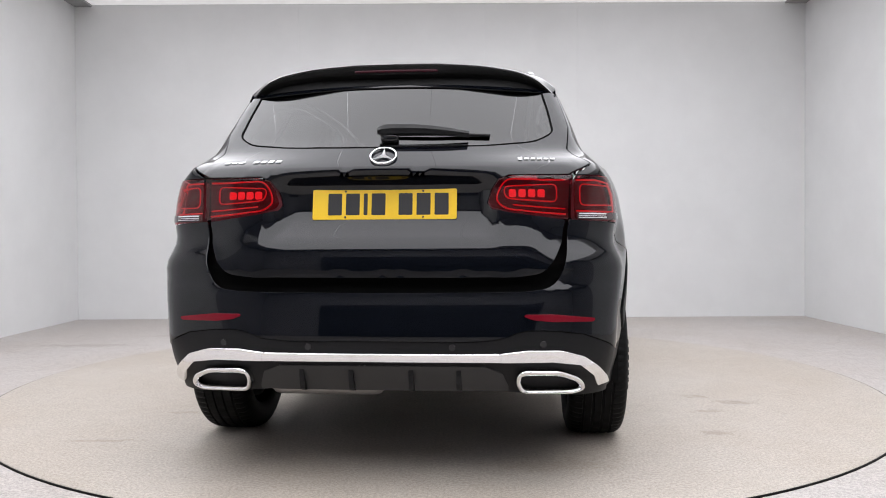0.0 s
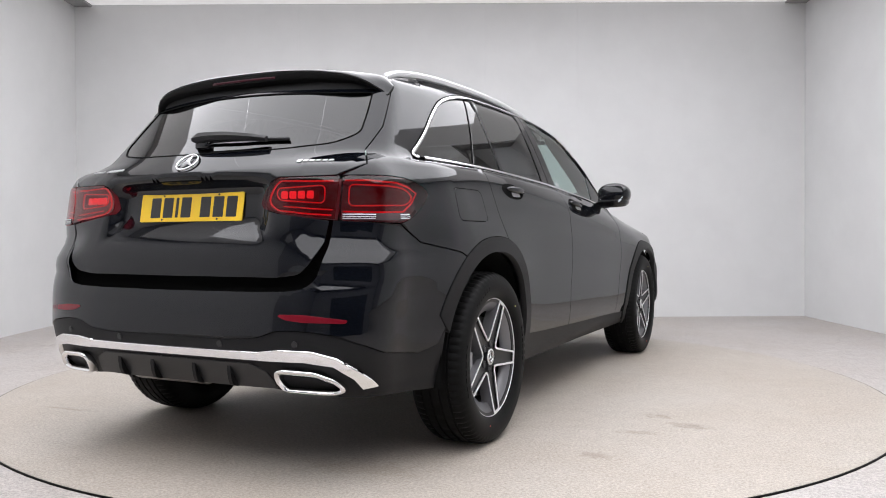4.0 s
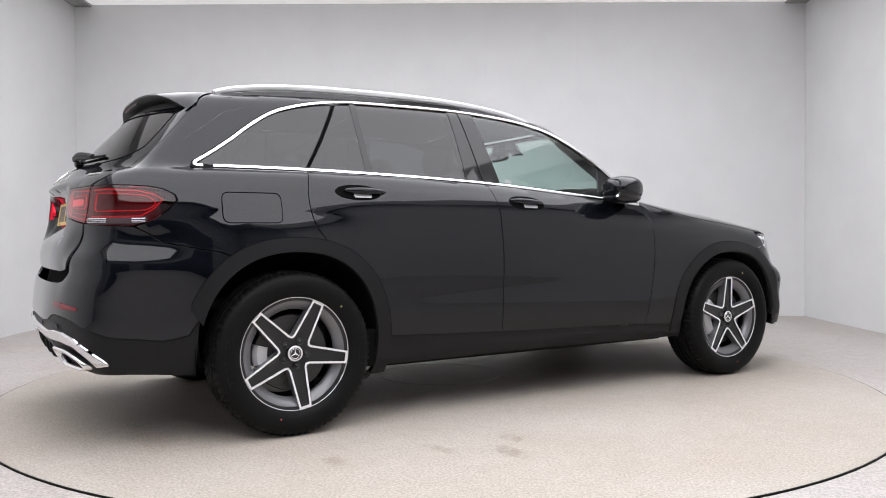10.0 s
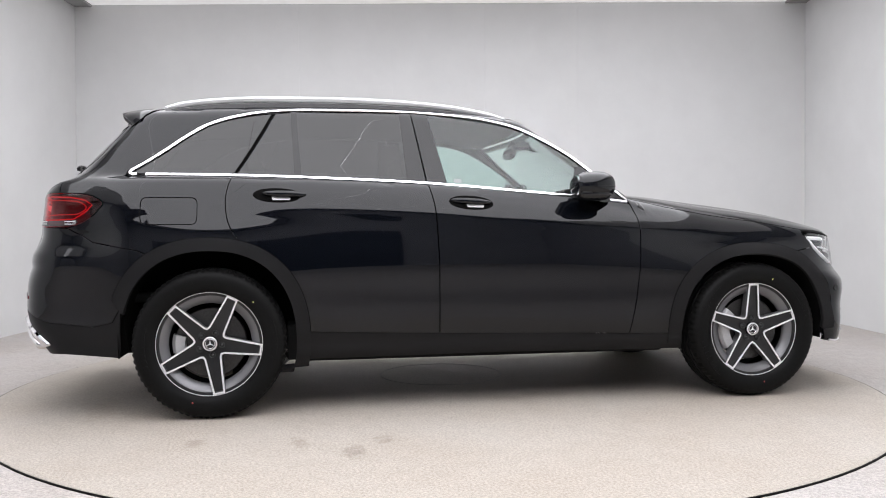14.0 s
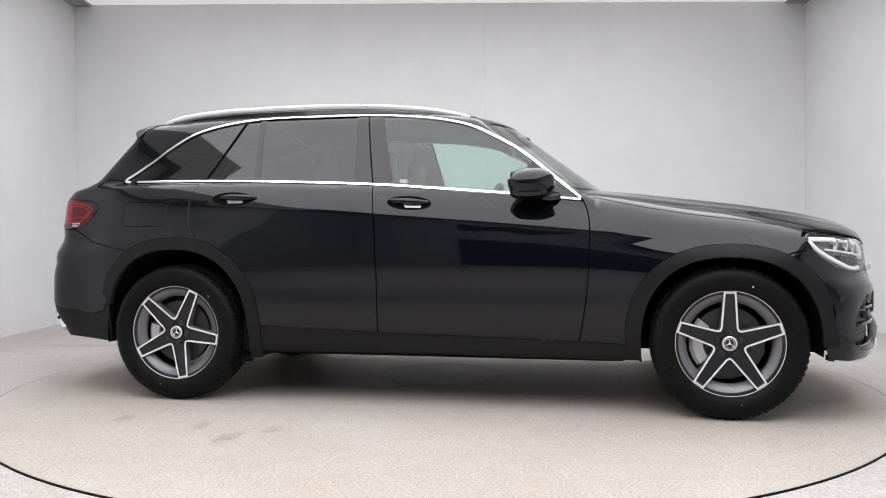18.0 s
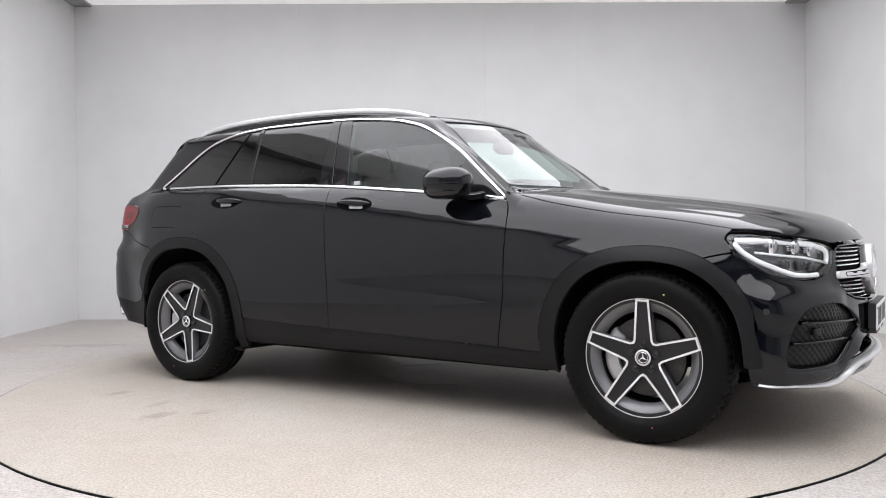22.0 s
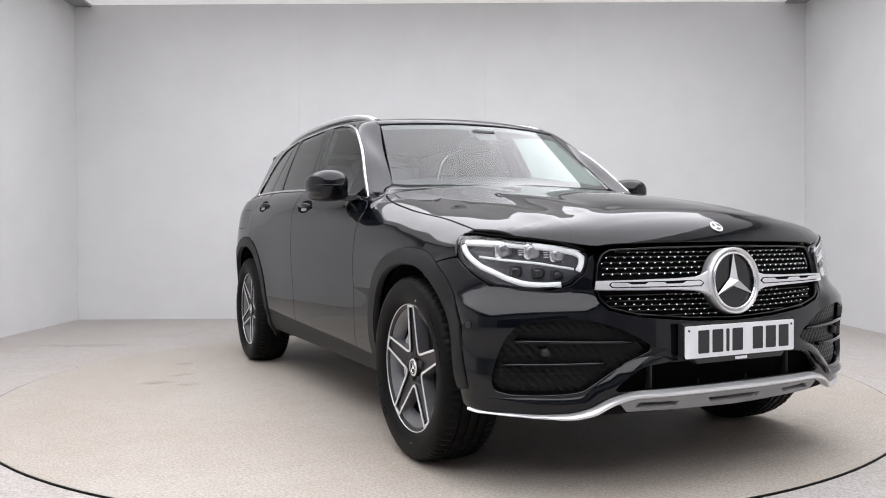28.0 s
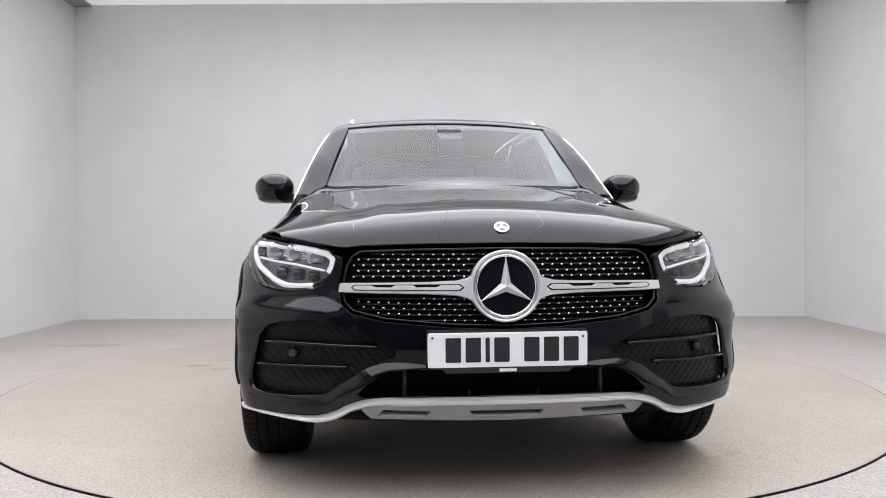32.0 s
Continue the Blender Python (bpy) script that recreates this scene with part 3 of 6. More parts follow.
def FOG_GIRTH():
    lower = sy([(0.36, 0.492), (0.45, 0.458), (0.50, 0.428), (0.56, 0.388), (0.595, 0.362), (0.66, 0.355), (0.74, 0.352), (0.81, 0.353)])
    outer = sx([(1.999, 0.365), (1.996, 0.40), (1.999, 0.44), (2.010, 0.49), (2.030, 0.545)])
    upper = sy([(0.795, 0.588), (0.74, 0.605), (0.66, 0.612), (0.57, 0.604), (0.48, 0.577), (0.40, 0.538), (0.355, 0.512)])
    return np.array(rounded(np.vstack([lower, outer, upper]), 0.02, 3))


def INTAKE_GIRTH():
    h = sy([(0, 0.452), (0.3, 0.452), (0.37, 0.446), (0.415, 0.431), (0.455, 0.403), (0.490, 0.366), (0.47, 0.357), (0.44, 0.357), (0.3, 0.362), (0, 0.366)])
    return np.vstack([h[:-1], mirror(h, 3)[::-1][:-1]])


def nose_edge(y):
    """How far forward the bonnet reaches at y: down to the headlamp tops and the grille's upper edge."""
    z = float(np.interp(y, [0.0, 0.30, 0.475, 0.53, 0.62, 0.70, 0.752], [0.859, 0.855, 0.848, 0.836, 0.857, 0.872, 0.882]))
    return float(skin_points([y], [z], 1)[0, 0])


def car_body(car):
    A = lambda pts: [tuple(p) for p in pts]
    # front door, rear door
    bl = lambda x0, x1, n=14: [(x0 + (x1 - x0) * i / n, float(belt(x0 + (x1 - x0) * i / n)) - 0.006) for i in range(n + 1)]
    st = lambda x0, x1, n=8: [(x0 + (x1 - x0) * i / n, float(sill_top(x0 + (x1 - x0) * i / n))) for i in range(n + 1)]
    door_f = A(gap_a) + st(0.731, -0.301) + A(gap_b[::-1]) + bl(-0.345, 0.745)
    arch_c = [p for p in arch(ARCH_R, *OUT_R, 8, 74)]
    door_r = A(gap_b) + st(-0.301, -0.958) + arch_c + A(gap_c[::-1]) + bl(-1.332, -0.345)
    GAPW = 0.0034
    fd = pair("front_door", sheet(sx(door_f), step=0.022, gap=GAPW), PAINT, car)
    rd = pair("rear_door", sheet(sx(door_r), step=0.022, gap=GAPW), PAINT, car)
    # body side: quarter, rear pillar, roof rail, front pillar
    gate_up = [(-2.165, 1.146), (-2.056, 1.210), (-1.949, 1.306), (-1.816, 1.458), (-1.70, zt(-1.70, 0.566))]
    roof_edge = crest(np.linspace(-1.66, 0.16, 40), 0.566)
    tc = top_chrome
    up = inset(np.vstack([tc, belt_chrome[::-1]]), -0.010)
    tco = up[:len(tc)]
    cut = [p for p in A(tco[::-1]) if p[0] < 0.15]
    # front pillar, from the window trim to the windscreen
    cp = girth(*sx([p for p in A(tc) if 0.10 < p[0] < 0.732]).T)
    pil = [(0.10, 0.567), (0.236, 0.567), (0.252, 0.561), (0.40, 0.607), (0.55, 0.640), (0.668, 0.662), (0.692, 0.682), (0.708, 0.715), (0.738, 0.740), (0.742, 0.785)] + [(x, y + 0.002) for x, y, z in cp[::-1]]
    pair("front_pillar", sheet(pil, "plan", step=0.02, off=-0.0006, gap=0.001, edge=0.01), PAINT, car)
    pair("front_pillar_lining", sheet(pil, "plan", step=0.03, off=-0.022, thick=0, edge=0.02, gap=0.004), INTERIOR, car)
    lamp_edge = [(-2.10, 0.930), (-2.03, 0.955), (-1.968, 0.997), (-1.930, 1.040), (-1.938, 1.062), (-1.98, 1.085), (-2.03, 1.096), (-2.11, 1.100)]
    outline = np.vstack([
        sx(A(gap_c) + arch(ARCH_R, *OUT_R, 76, 123) + [(-1.763, 0.821), (-1.98, 0.862), (-2.06, 0.91)] + lamp_edge),
        sy([(0.668, 1.10), ], -1), sx(gate_up + roof_edge + cut + [(-1.852, 1.19)] + bl(-1.82, -1.332, 8))])
    flap = rounded([(-1.756, 0.943), (-1.489, 0.943), (-1.489, 1.079), (-1.756, 1.079)], 0.035)
    lin = np.vstack([sx([(-1.96, 1.19), (-1.99, 1.25)] + gate_up[2:] + roof_edge + cut + [(-1.852, 1.19)])])
    pair("cabin_lining", sheet(lin, step=0.08, off=-0.03, thick=0, edge=0.03), INTERIOR, car)
    sides = pair("body_side", sheet(outline, step=0.03, gap=GAPW, edge=0.014, holes=[sx(flap)]), PAINT, car)
    pair("fuel_flap", sheet(sx(flap), step=0.03, gap=0.0048), PAINT, sides)
    # front wing
    hx = np.linspace(1.785, 0.80, 24)
    he = crest(hx, hood_edge(hx))
    wing = A(gap_a) + st(0.731, 0.955) + arch(ARCH_F, *OUT_F, 178, 63) + [(1.71, 0.796), (1.763, 0.807), (1.797, 0.813), (1.765, 0.869), (1.768, 0.884)] + he + [(0.735, 1.105), (0.71, 1.11)]
    pair("front_wing", sheet(sx(wing), step=0.028, gap=GAPW), PAINT, car)
    # bonnet, roof
    ft = [(x, float(hood_edge(x))) for x in np.linspace(0.80, 1.785, 20)]
    lead = [(1.785, 0.806)] + [(nose_edge(y), y) for y in np.linspace(0.752, 0.0, 30)]
    half = [(0.70, 0.69), (0.712, 0.714), (0.745, 0.735)] + ft + lead[1:]
    rear_e = [(0.868 - 0.4 * y * y, y) for y in np.linspace(-0.66, 0.66, 15)]
    hood = half + [(x, -y) for x, y in half[::-1][1:]] + rear_e
    put("bonnet", sheet(hood, "plan", step=0.035, gap=GAPW), PAINT, car)
    ff = [(0.343 - 0.33 * y * y, y) for y in np.linspace(0.564, -0.564, 17)]
    roof = ff + [(-1.66, -0.564), (-1.68, -0.3), (-1.685, 0), (-1.68, 0.3), (-1.66, 0.564)]
    put("roof_panel", sheet(roof, "plan", step=0.045, gap=0.001), PAINT, car)
    # rear bumper and tailgate
    lampb = [(-2.10, 0.930), (-2.06, 0.91), (-1.98, 0.862), (-1.763, 0.821)]
    gate_side = [(0.653, 0.945), (0.646, 0.90), (0.641, 0.82), (0.633, 0.78), (0.613, 0.738), (0.58, 0.711), (0.53, 0.700), (0.44, 0.696), (0.2, 0.694), (0, 0.693)]
    crease_side = [(-1.850, 0.545), (-1.89, 0.475), (-1.99, 0.452), (-2.189, 0.478), (-2.262, 0.507)]
    crease_rear = [(0.70, 0.545), (0.59, 0.558), (0.488, 0.556), (0.416, 0.533), (0.348, 0.525), (0.13, 0.523), (0, 0.523)]
    rb = np.vstack([sx(arch(ARCH_R, *OUT_R, 123, 158)[:]), sx(crease_side), sy(A(spline(crease_rear, 4)), -1)])
    rt = np.vstack([sy(A(spline(gate_side[1:], 4))[::-1], -1), sy(gate_side[:1], -1), sx(lampb)])
    full = np.vstack([rb[:-1], mirror(rb, -3)[::-1], mirror(rt, -3)[::-1], rt[1:]])
    put("rear_bumper", sheet(full, step=0.03, gap=GAPW), PAINT, car)
    val_b = np.vstack([sx([(-1.850, 0.545), (-1.858, 0.40), (-1.866, 0.30), (-2.0, 0.31), (-2.12, 0.32)]), sy([(0.69, 0.315), (0.5, 0.33), (0.4, 0.34), (0, 0.34)], -1)])
    val_t = np.vstack([sy(A(spline(crease_rear, 4))[::-1], -1), sx(crease_side[::-1])])
    full = np.vstack([val_b[:-1], mirror(val_b, -3)[::-1], mirror(val_t, -3)[::-1], val_t[1:]])
    put("rear_valance", sheet(full, step=0.03, gap=0.001, off=-0.004), PLASTIC, car)
    gl_low = spline([(0.0, 1.207), (0.2, 1.21), (0.44, 1.224), (0.565, 1.25), (0.608, 1.285), (0.604, 1.325), (0.575, 1.456)], 5)
    gl_up = [(0.39, 1.459), (0.17, 1.466), (0, 1.467)]
    gate_low = [(0.645, 0.94), (0.632, 0.865), (0.615, 0.825), (0.595, 0.79), (0.56, 0.756), (0.50, 0.743), (0.357, 0.740), (0.2, 0.7395), (0, 0.739)]
    gate_h = np.vstack([sy(A(spline(gate_low[1:], 4))[::-1], -1), sy([(0.643, 0.935), (0.64, 0.944)] + LAMP_R_IN[1:-1] + [(0.655, 1.102), (0.665, 1.108)], -1), sx([(-2.165, 1.146), (-2.056, 1.210), (-1.949, 1.306), (-1.816, 1.458)])])
    glass_r = np.vstack([sy(A(gl_low), -1), sy(gl_up, -1)])
    gfull = np.vstack([gate_h, sy([(0.57, 1.475), (0.39, 1.48), (0, 1.486)], -1)])

    def niche(p):
        y, z = np.abs(p[:, 1]), p[:, 2]
        wide = 1 - sstep(0.335 + 0.08 * sstep(1.0, 0.82, z), 0.42, y)
        return -0.048 * wide * (1 - sstep(1.048, 1.108, z)) * (0.85 * np.clip((z - 0.868) / 0.10, 0, 1) + 0.15 * sstep(0.85, 0.97, z)) + 0.006 * np.exp(-(((z - 1.12) / 0.014) ** 2)) * (1 - sstep(0.40, 0.62, y))

    gate = put("tailgate", sheet(np.vstack([gfull[1:-1], mirror(gfull, -3)[::-1]]), holes=[np.vstack([glass_r[1:-1], mirror(glass_r, -3)[::-1]])], step=0.02, gap=GAPW, relief=niche), PAINT, car)
    put("rear_window", sheet(np.vstack([glass_r[1:-1], mirror(glass_r, -3)[::-1]]), step=0.04, gap=0.002, off=-0.002, thick=0.004), GLASS_DARK, gate, "dark privacy glass rear window")
    rim = resample(np.vstack([glass_r[1:-1], mirror(glass_r, -3)[::-1]]), 0.02)
    p = girth(rim[:, 0], rim[:, 1])
    n = normal_at(p)
    mesh_part("window_seal", *ribbon(p, n, [(-0.003, -0.006), (-0.003, 0.0012), (0.003, 0.0012), (0.003, -0.006)], True), GAP, gate, smooth=False)
    # front bumper
    fb_t = np.vstack([sx([(1.71, 0.796), (1.763, 0.807), (1.80, 0.811), (1.864, 0.759), (1.937, 0.717)]), sy([(0.747, 0.702), (0.669, 0.703), (0.612, 0.720), (0.567, 0.760), (0.552, 0.812), (0.535, 0.824)]), sy([(0.533, 0.79), (0.546, 0.72), (0.537, 0.668), (0.503, 0.635), (0.40, 0.610), (0.19, 0.591), (0, 0.585)])])
    fb_b = np.vstack([sy([(0, 0.335), (0.44, 0.33), (0.55, 0.292), (0.62, 0.276), (0.75, 0.274)]), sx([(1.93, 0.285), (1.866, 0.29), (1.858, 0.355), (1.885, 0.37), (1.89, 0.44)]), sx(arch(ARCH_F, *OUT_F, 17, 63))])
    full = np.vstack([fb_t[:-1], mirror(fb_t, 3)[::-1], mirror(fb_b, 3)[::-1][:-1], fb_b])
    put("front_bumper", sheet(full, step=0.026, gap=GAPW, thick=0.02, holes=[FOG_GIRTH(), mirror(FOG_GIRTH(), 3)[::-1], INTAKE_GIRTH()]), PAINT, car)
    # sills
    sill = st(-0.965, 0.95) + [(1.0, 0.342), (1.021, 0.33), (1.021, 0.262), (0.0, 0.272), (-1.02, 0.265), (-1.0, 0.33)]
    pair("sill", sheet(sx(sill), step=0.03, off=-0.005, gap=0.001), PLASTIC, car)
    # windscreen and side glass
    wsl = [(0.852 - 0.4 * y * y - 0.003, y) for y in np.linspace(-0.662, 0.662, 17)]
    wst = [(0.343 - 0.33 * y * y + 0.012, y) for y in np.linspace(0.556, -0.556, 15)]
    put("windscreen", sheet(wsl + wst, "plan", step=0.05, gap=0.002, off=-0.003, thick=0.005), GLASS_WS, car, "clear laminated windscreen")
    win = inset(np.vstack([tc, belt_chrome[::-1]]), 0.008)
    pts = np.array(win)
    topw, beltw = pts[:len(tc)], pts[len(tc):]
    def piece(x0t, x1t, x0b, x1b):
        t = [(x0t, on_line(topw, x0t))] + A(between(topw, x0t, x1t)) + [(x1t, on_line(topw, x1t))]
        b = [(x1b, on_line(beltw, x1b))] + A(between(beltw, x1b, x0b)) + [(x0b, on_line(beltw, x0b))]
        return sx(t + b)
    q = [p for p in A(topw) if p[0] < -1.15] + [(-1.143, on_line(topw, -1.143)), (-1.332, on_line(beltw, -1.332))] + [p for p in A(beltw) if p[0] < -1.345]
    pair("quarter_window", sheet(sx(q), step=0.05, off=-0.006, thick=0.004), GLASS_DARK, car, "dark privacy glass quarter window")
    pair("quarter_light", sheet(piece(-1.120, -1.045, -1.311, -1.025), step=0.05, off=-0.006, thick=0.004), GLASS_DARK, rd, "dark privacy glass")
    pair("window", sheet(piece(-1.018, -0.475, -0.990, -0.450), step=0.05, off=-0.006, thick=0.004), GLASS_DARK, rd, "dark privacy glass")
    fw = [(-0.328, on_line(topw, -0.328))] + [p for p in A(topw) if p[0] > -0.328] + [p for p in A(beltw) if p[0] > -0.243] + [(-0.243, on_line(beltw, -0.243))]
    pair("window", sheet(sx(fw), step=0.05, off=-0.006, thick=0.004), GLASS_CLEAR, fd, "clear green-tinted glass")
    pair("window_seal", sheet(piece(-1.148, -1.117, -1.337, -1.307), step=0.05, off=-0.012, thick=0.004), GAP, rd)
    put("window_sticker", flipped(sheet(sx([(-0.205, 1.166), (-0.165, 1.164), (-0.165, 1.184), (-0.205, 1.186)]), step=0.05, off=-0.004, thick=0.001)), PLATE_PALE, fd[0], "small pale window sticker")
    pair("pillar_cover", sheet(piece(-0.475, -0.419, -0.450, -0.356), step=0.05, off=-0.002, thick=0.01), GLOSS_BLACK, rd)
    pair("pillar_cover", sheet(piece(-0.410, -0.328, -0.346, -0.243), step=0.05, off=-0.002, thick=0.01), GLOSS_BLACK, fd)
    pair("window_divider", sheet(piece(-1.045, -1.018, -1.025, -0.990), step=0.05, off=-0.002, thick=0.01), GLOSS_BLACK, rd)
    sec = [(-0.0075, -0.002), (-0.007, 0.003), (-0.003, 0.0045), (0.003, 0.0045), (0.007, 0.003), (0.0075, -0.002)]
    tip = spline([(-1.795, 1.1985), (-1.818, 1.1995), (-1.830, 1.206), (-1.822, 1.217)], 4)
    strip("window_trim", sx(A(tip) + [p for p in A(top_chrome) if p[0] > -1.80]), sec, CHROME, car)
    strip("belt_trim", sx([p for p in A(belt_chrome) if p[0] > -1.825]), sec, CHROME, car)
    return fd, rd, gate


def half_full(h, c):
    """A closed outline from its half, which starts and ends on the middle line c."""
    h = np.array(h)
    return np.vstack([h[:-1], mirror(h, c)[::-1][:-1]])


def skin_points(ys, zs, end):
    ys, zs = np.asarray(ys, float), np.asarray(zs, float)
    x = march(lambda r: skin(end * r, ys, zs), np.full(ys.shape, 0.9), 2.6)
    return np.stack([end * x, ys, zs], 1)


def skin_point(y, z, end):
    return skin_points([y], [z], end)


def skin_frame(y, z, end, out=0.0):
    """A frame on the nose or tail: across to the right as one faces it, up, outward."""
    p = skin_point(y, z, end)
    n = normal_at(p * [1, 1, 1])[0]
    n = Vector(n)
    v = (Vector((0, 0, 1)) - n * n.z).normalized()
    u = v.cross(n)
    m = Matrix((u, v, n)).transposed().to_4x4()
    m.translation = Vector(p[0]) + n * out
    return m


def frame_at(p, n, up=(0, 0, 1)):
    n = Vector(n).normalized()
    v = (Vector(up) - n * n.dot(Vector(up))).normalized()
    m = Matrix((v.cross(n), v, n)).transposed().to_4x4()
    m.translation = Vector(p)
    return m


def slab_part(name, poly, m, h, material, parent, label="", bev=0.0, smooth=False):
    """A flat piece of outline poly, h thick, whose back lies in the frame m."""
    p = np.array(poly, float)
    if np.sum(p[:, 0] * np.roll(p[:, 1], -1) - np.roll(p[:, 0], -1) * p[:, 1]) < 0:
        p = p[::-1]
    k = len(p)
    rings = [(p, 0.0), (p, h - bev)]
    if bev:
        rings.append((inset(p, bev) if len(inset(p, bev)) == k else p, h))
    vs, fs = [], []
    for q, z in rings:
        vs += [m @ Vector((a, b, z)) for a, b in q]
    for r in range(len(rings) - 1):
        for i in range(k):
            j = (i + 1) % k
            fs.append((r * k + i, r * k + j, (r + 1) * k + j, (r + 1) * k + i))
    top = (len(rings) - 1) * k
    fs += [tuple(range(top, top + k)), tuple(range(k))[::-1]]
    return mesh_part(name, vs, fs, material, parent, label, smooth=smooth)


def rect(x0, x1, y0, y1, r=0.0):
    q = [(x0, y0), (x1, y0), (x1, y1), (x0, y1)]
    return rounded(q, r, 4) if r else q


def circle(r, n=40, x=0.0, y=0.0):
    return [(x + r * math.cos(2 * math.pi * i / n), y + r * math.sin(2 * math.pi * i / n)) for i in range(n)]


def blob(center, radii, p=(2.5, 2.5), nu=36, nv=20, shape=None):
    """A rounded solid between an egg and a box."""
    f = lambda w, e: math.copysign(abs(w) ** (2 / e), w)
    vs, fs = [], []
    for j in range(nv + 1):
        b = -math.pi / 2 + math.pi * j / nv
        for i in range(nu):
            a = 2 * math.pi * i / nu
            v = [radii[0] * f(math.cos(b), p[1]) * f(math.cos(a), p[0]), radii[1] * f(math.cos(b), p[1]) * f(math.sin(a), p[0]), radii[2] * f(math.sin(b), p[1])]
            if shape:
                v = shape(*v)
            vs.append((center[0] + v[0], center[1] + v[1], center[2] + v[2]))
    for j in range(nv):
        for i in range(nu):
            a, b = j * nu + i, j * nu + (i + 1) % nu
            fs.append((a, b, b + nu, a + nu))
    return np.array(vs), fs


def two(name, vs, fs, material, parent, label="", deg=None):
    par = parent if isinstance(parent, (tuple, list)) else (parent, parent)
    vs = np.array([tuple(v) for v in vs])
    r = mesh_part(name, vs * [1, -1, 1], [f[::-1] for f in fs], material, par[0], label)
    l = mesh_part(name, vs, fs, material, par[1], label)
    if deg:
        crease(r, deg), crease(l, deg)
    return r, l


def tube(path, r, n=8, closed=False):
    p = np.array(path, float)
    t = np.roll(p, -1, 0) - np.roll(p, 1, 0) if closed else np.gradient(p, axis=0)
    t /= np.linalg.norm(t, axis=1)[:, None]
    ref = np.array([0.0, 0.0, 1.0]) if abs(t[:, 2]).max() < 0.9 else np.array([0.0, 1.0, 0.0])
    nn = np.cross(t, ref)
    nn /= np.linalg.norm(nn, axis=1)[:, None]
    return ribbon(p, nn, [(r * math.cos(2 * math.pi * i / n), r * math.sin(2 * math.pi * i / n)) for i in range(n)], closed)


def loop_on(name, line, w, h, material, parent, off, closed=True, both=True, label=""):
    """A raised bead along a line on the skin, closed or open."""
    line = np.array(line)
    p = girth(line[:, 0], line[:, 1])
    n = normal_at(p)
    vs, fs = ribbon(p + n * off, n, [(-w, 0), (-w, h * 0.6), (-w * 0.5, h), (w * 0.5, h), (w, h * 0.6), (w, 0)], closed)
    if both:
        return two(name, vs, fs, material, parent, label)
    return mesh_part(name, vs, fs, material, parent, label)


RED_GLOW = glow("red_light_guide", (1.0, 0.02, 0.06), 0.62)
RED_GLOW.node_tree.nodes["Principled BSDF"].inputs["Base Color"].default_value = (0.5, 0.01, 0.02, 1)
RED_LED = glow("red_led", (1.0, 0.03, 0.06), 0.95)
WHITE_GLOW = glow("white_light_guide", (0.96, 0.98, 1.0), 0.16)
RED_DULL = mat("red_reflector", (0.15, 0.004, 0.012), 0.2, Specular_IOR_Level=0.25)
HOUSING = mat("lamp_housing", (0.02, 0.02, 0.022), 0.2)
REFLECTOR = mat("lamp_reflector", (0.20, 0.20, 0.21), 0.25, 0.7)
PROJECTOR = mat("projector_glass", (0.34, 0.34, 0.35), 0.10, 0.6, Coat_Weight=1.0)
HOUSING_R = mat("red_lamp_housing", (0.10, 0.035, 0.042), 0.30, 0.3)
PLATE_WHITE = grainy("white_plate", (0.74, 0.75, 0.77), (0.78, 0.79, 0.81), 300, 0.35, 0.03, 0.0002)
PLATE_YELLOW = grainy("yellow_plate", (0.78, 0.50, 0.012), (0.82, 0.54, 0.02), 300, 0.35, 0.03, 0.0002)
INK = mat("black_ink", (0.012, 0.012, 0.014), 0.4)
ARMS = mat("satin_chrome_arms", (0.80, 0.80, 0.81), 0.35, 0.55)
MIRROR = mat("mirror_glass", (0.8, 0.83, 0.84), 0.02, 1.0)


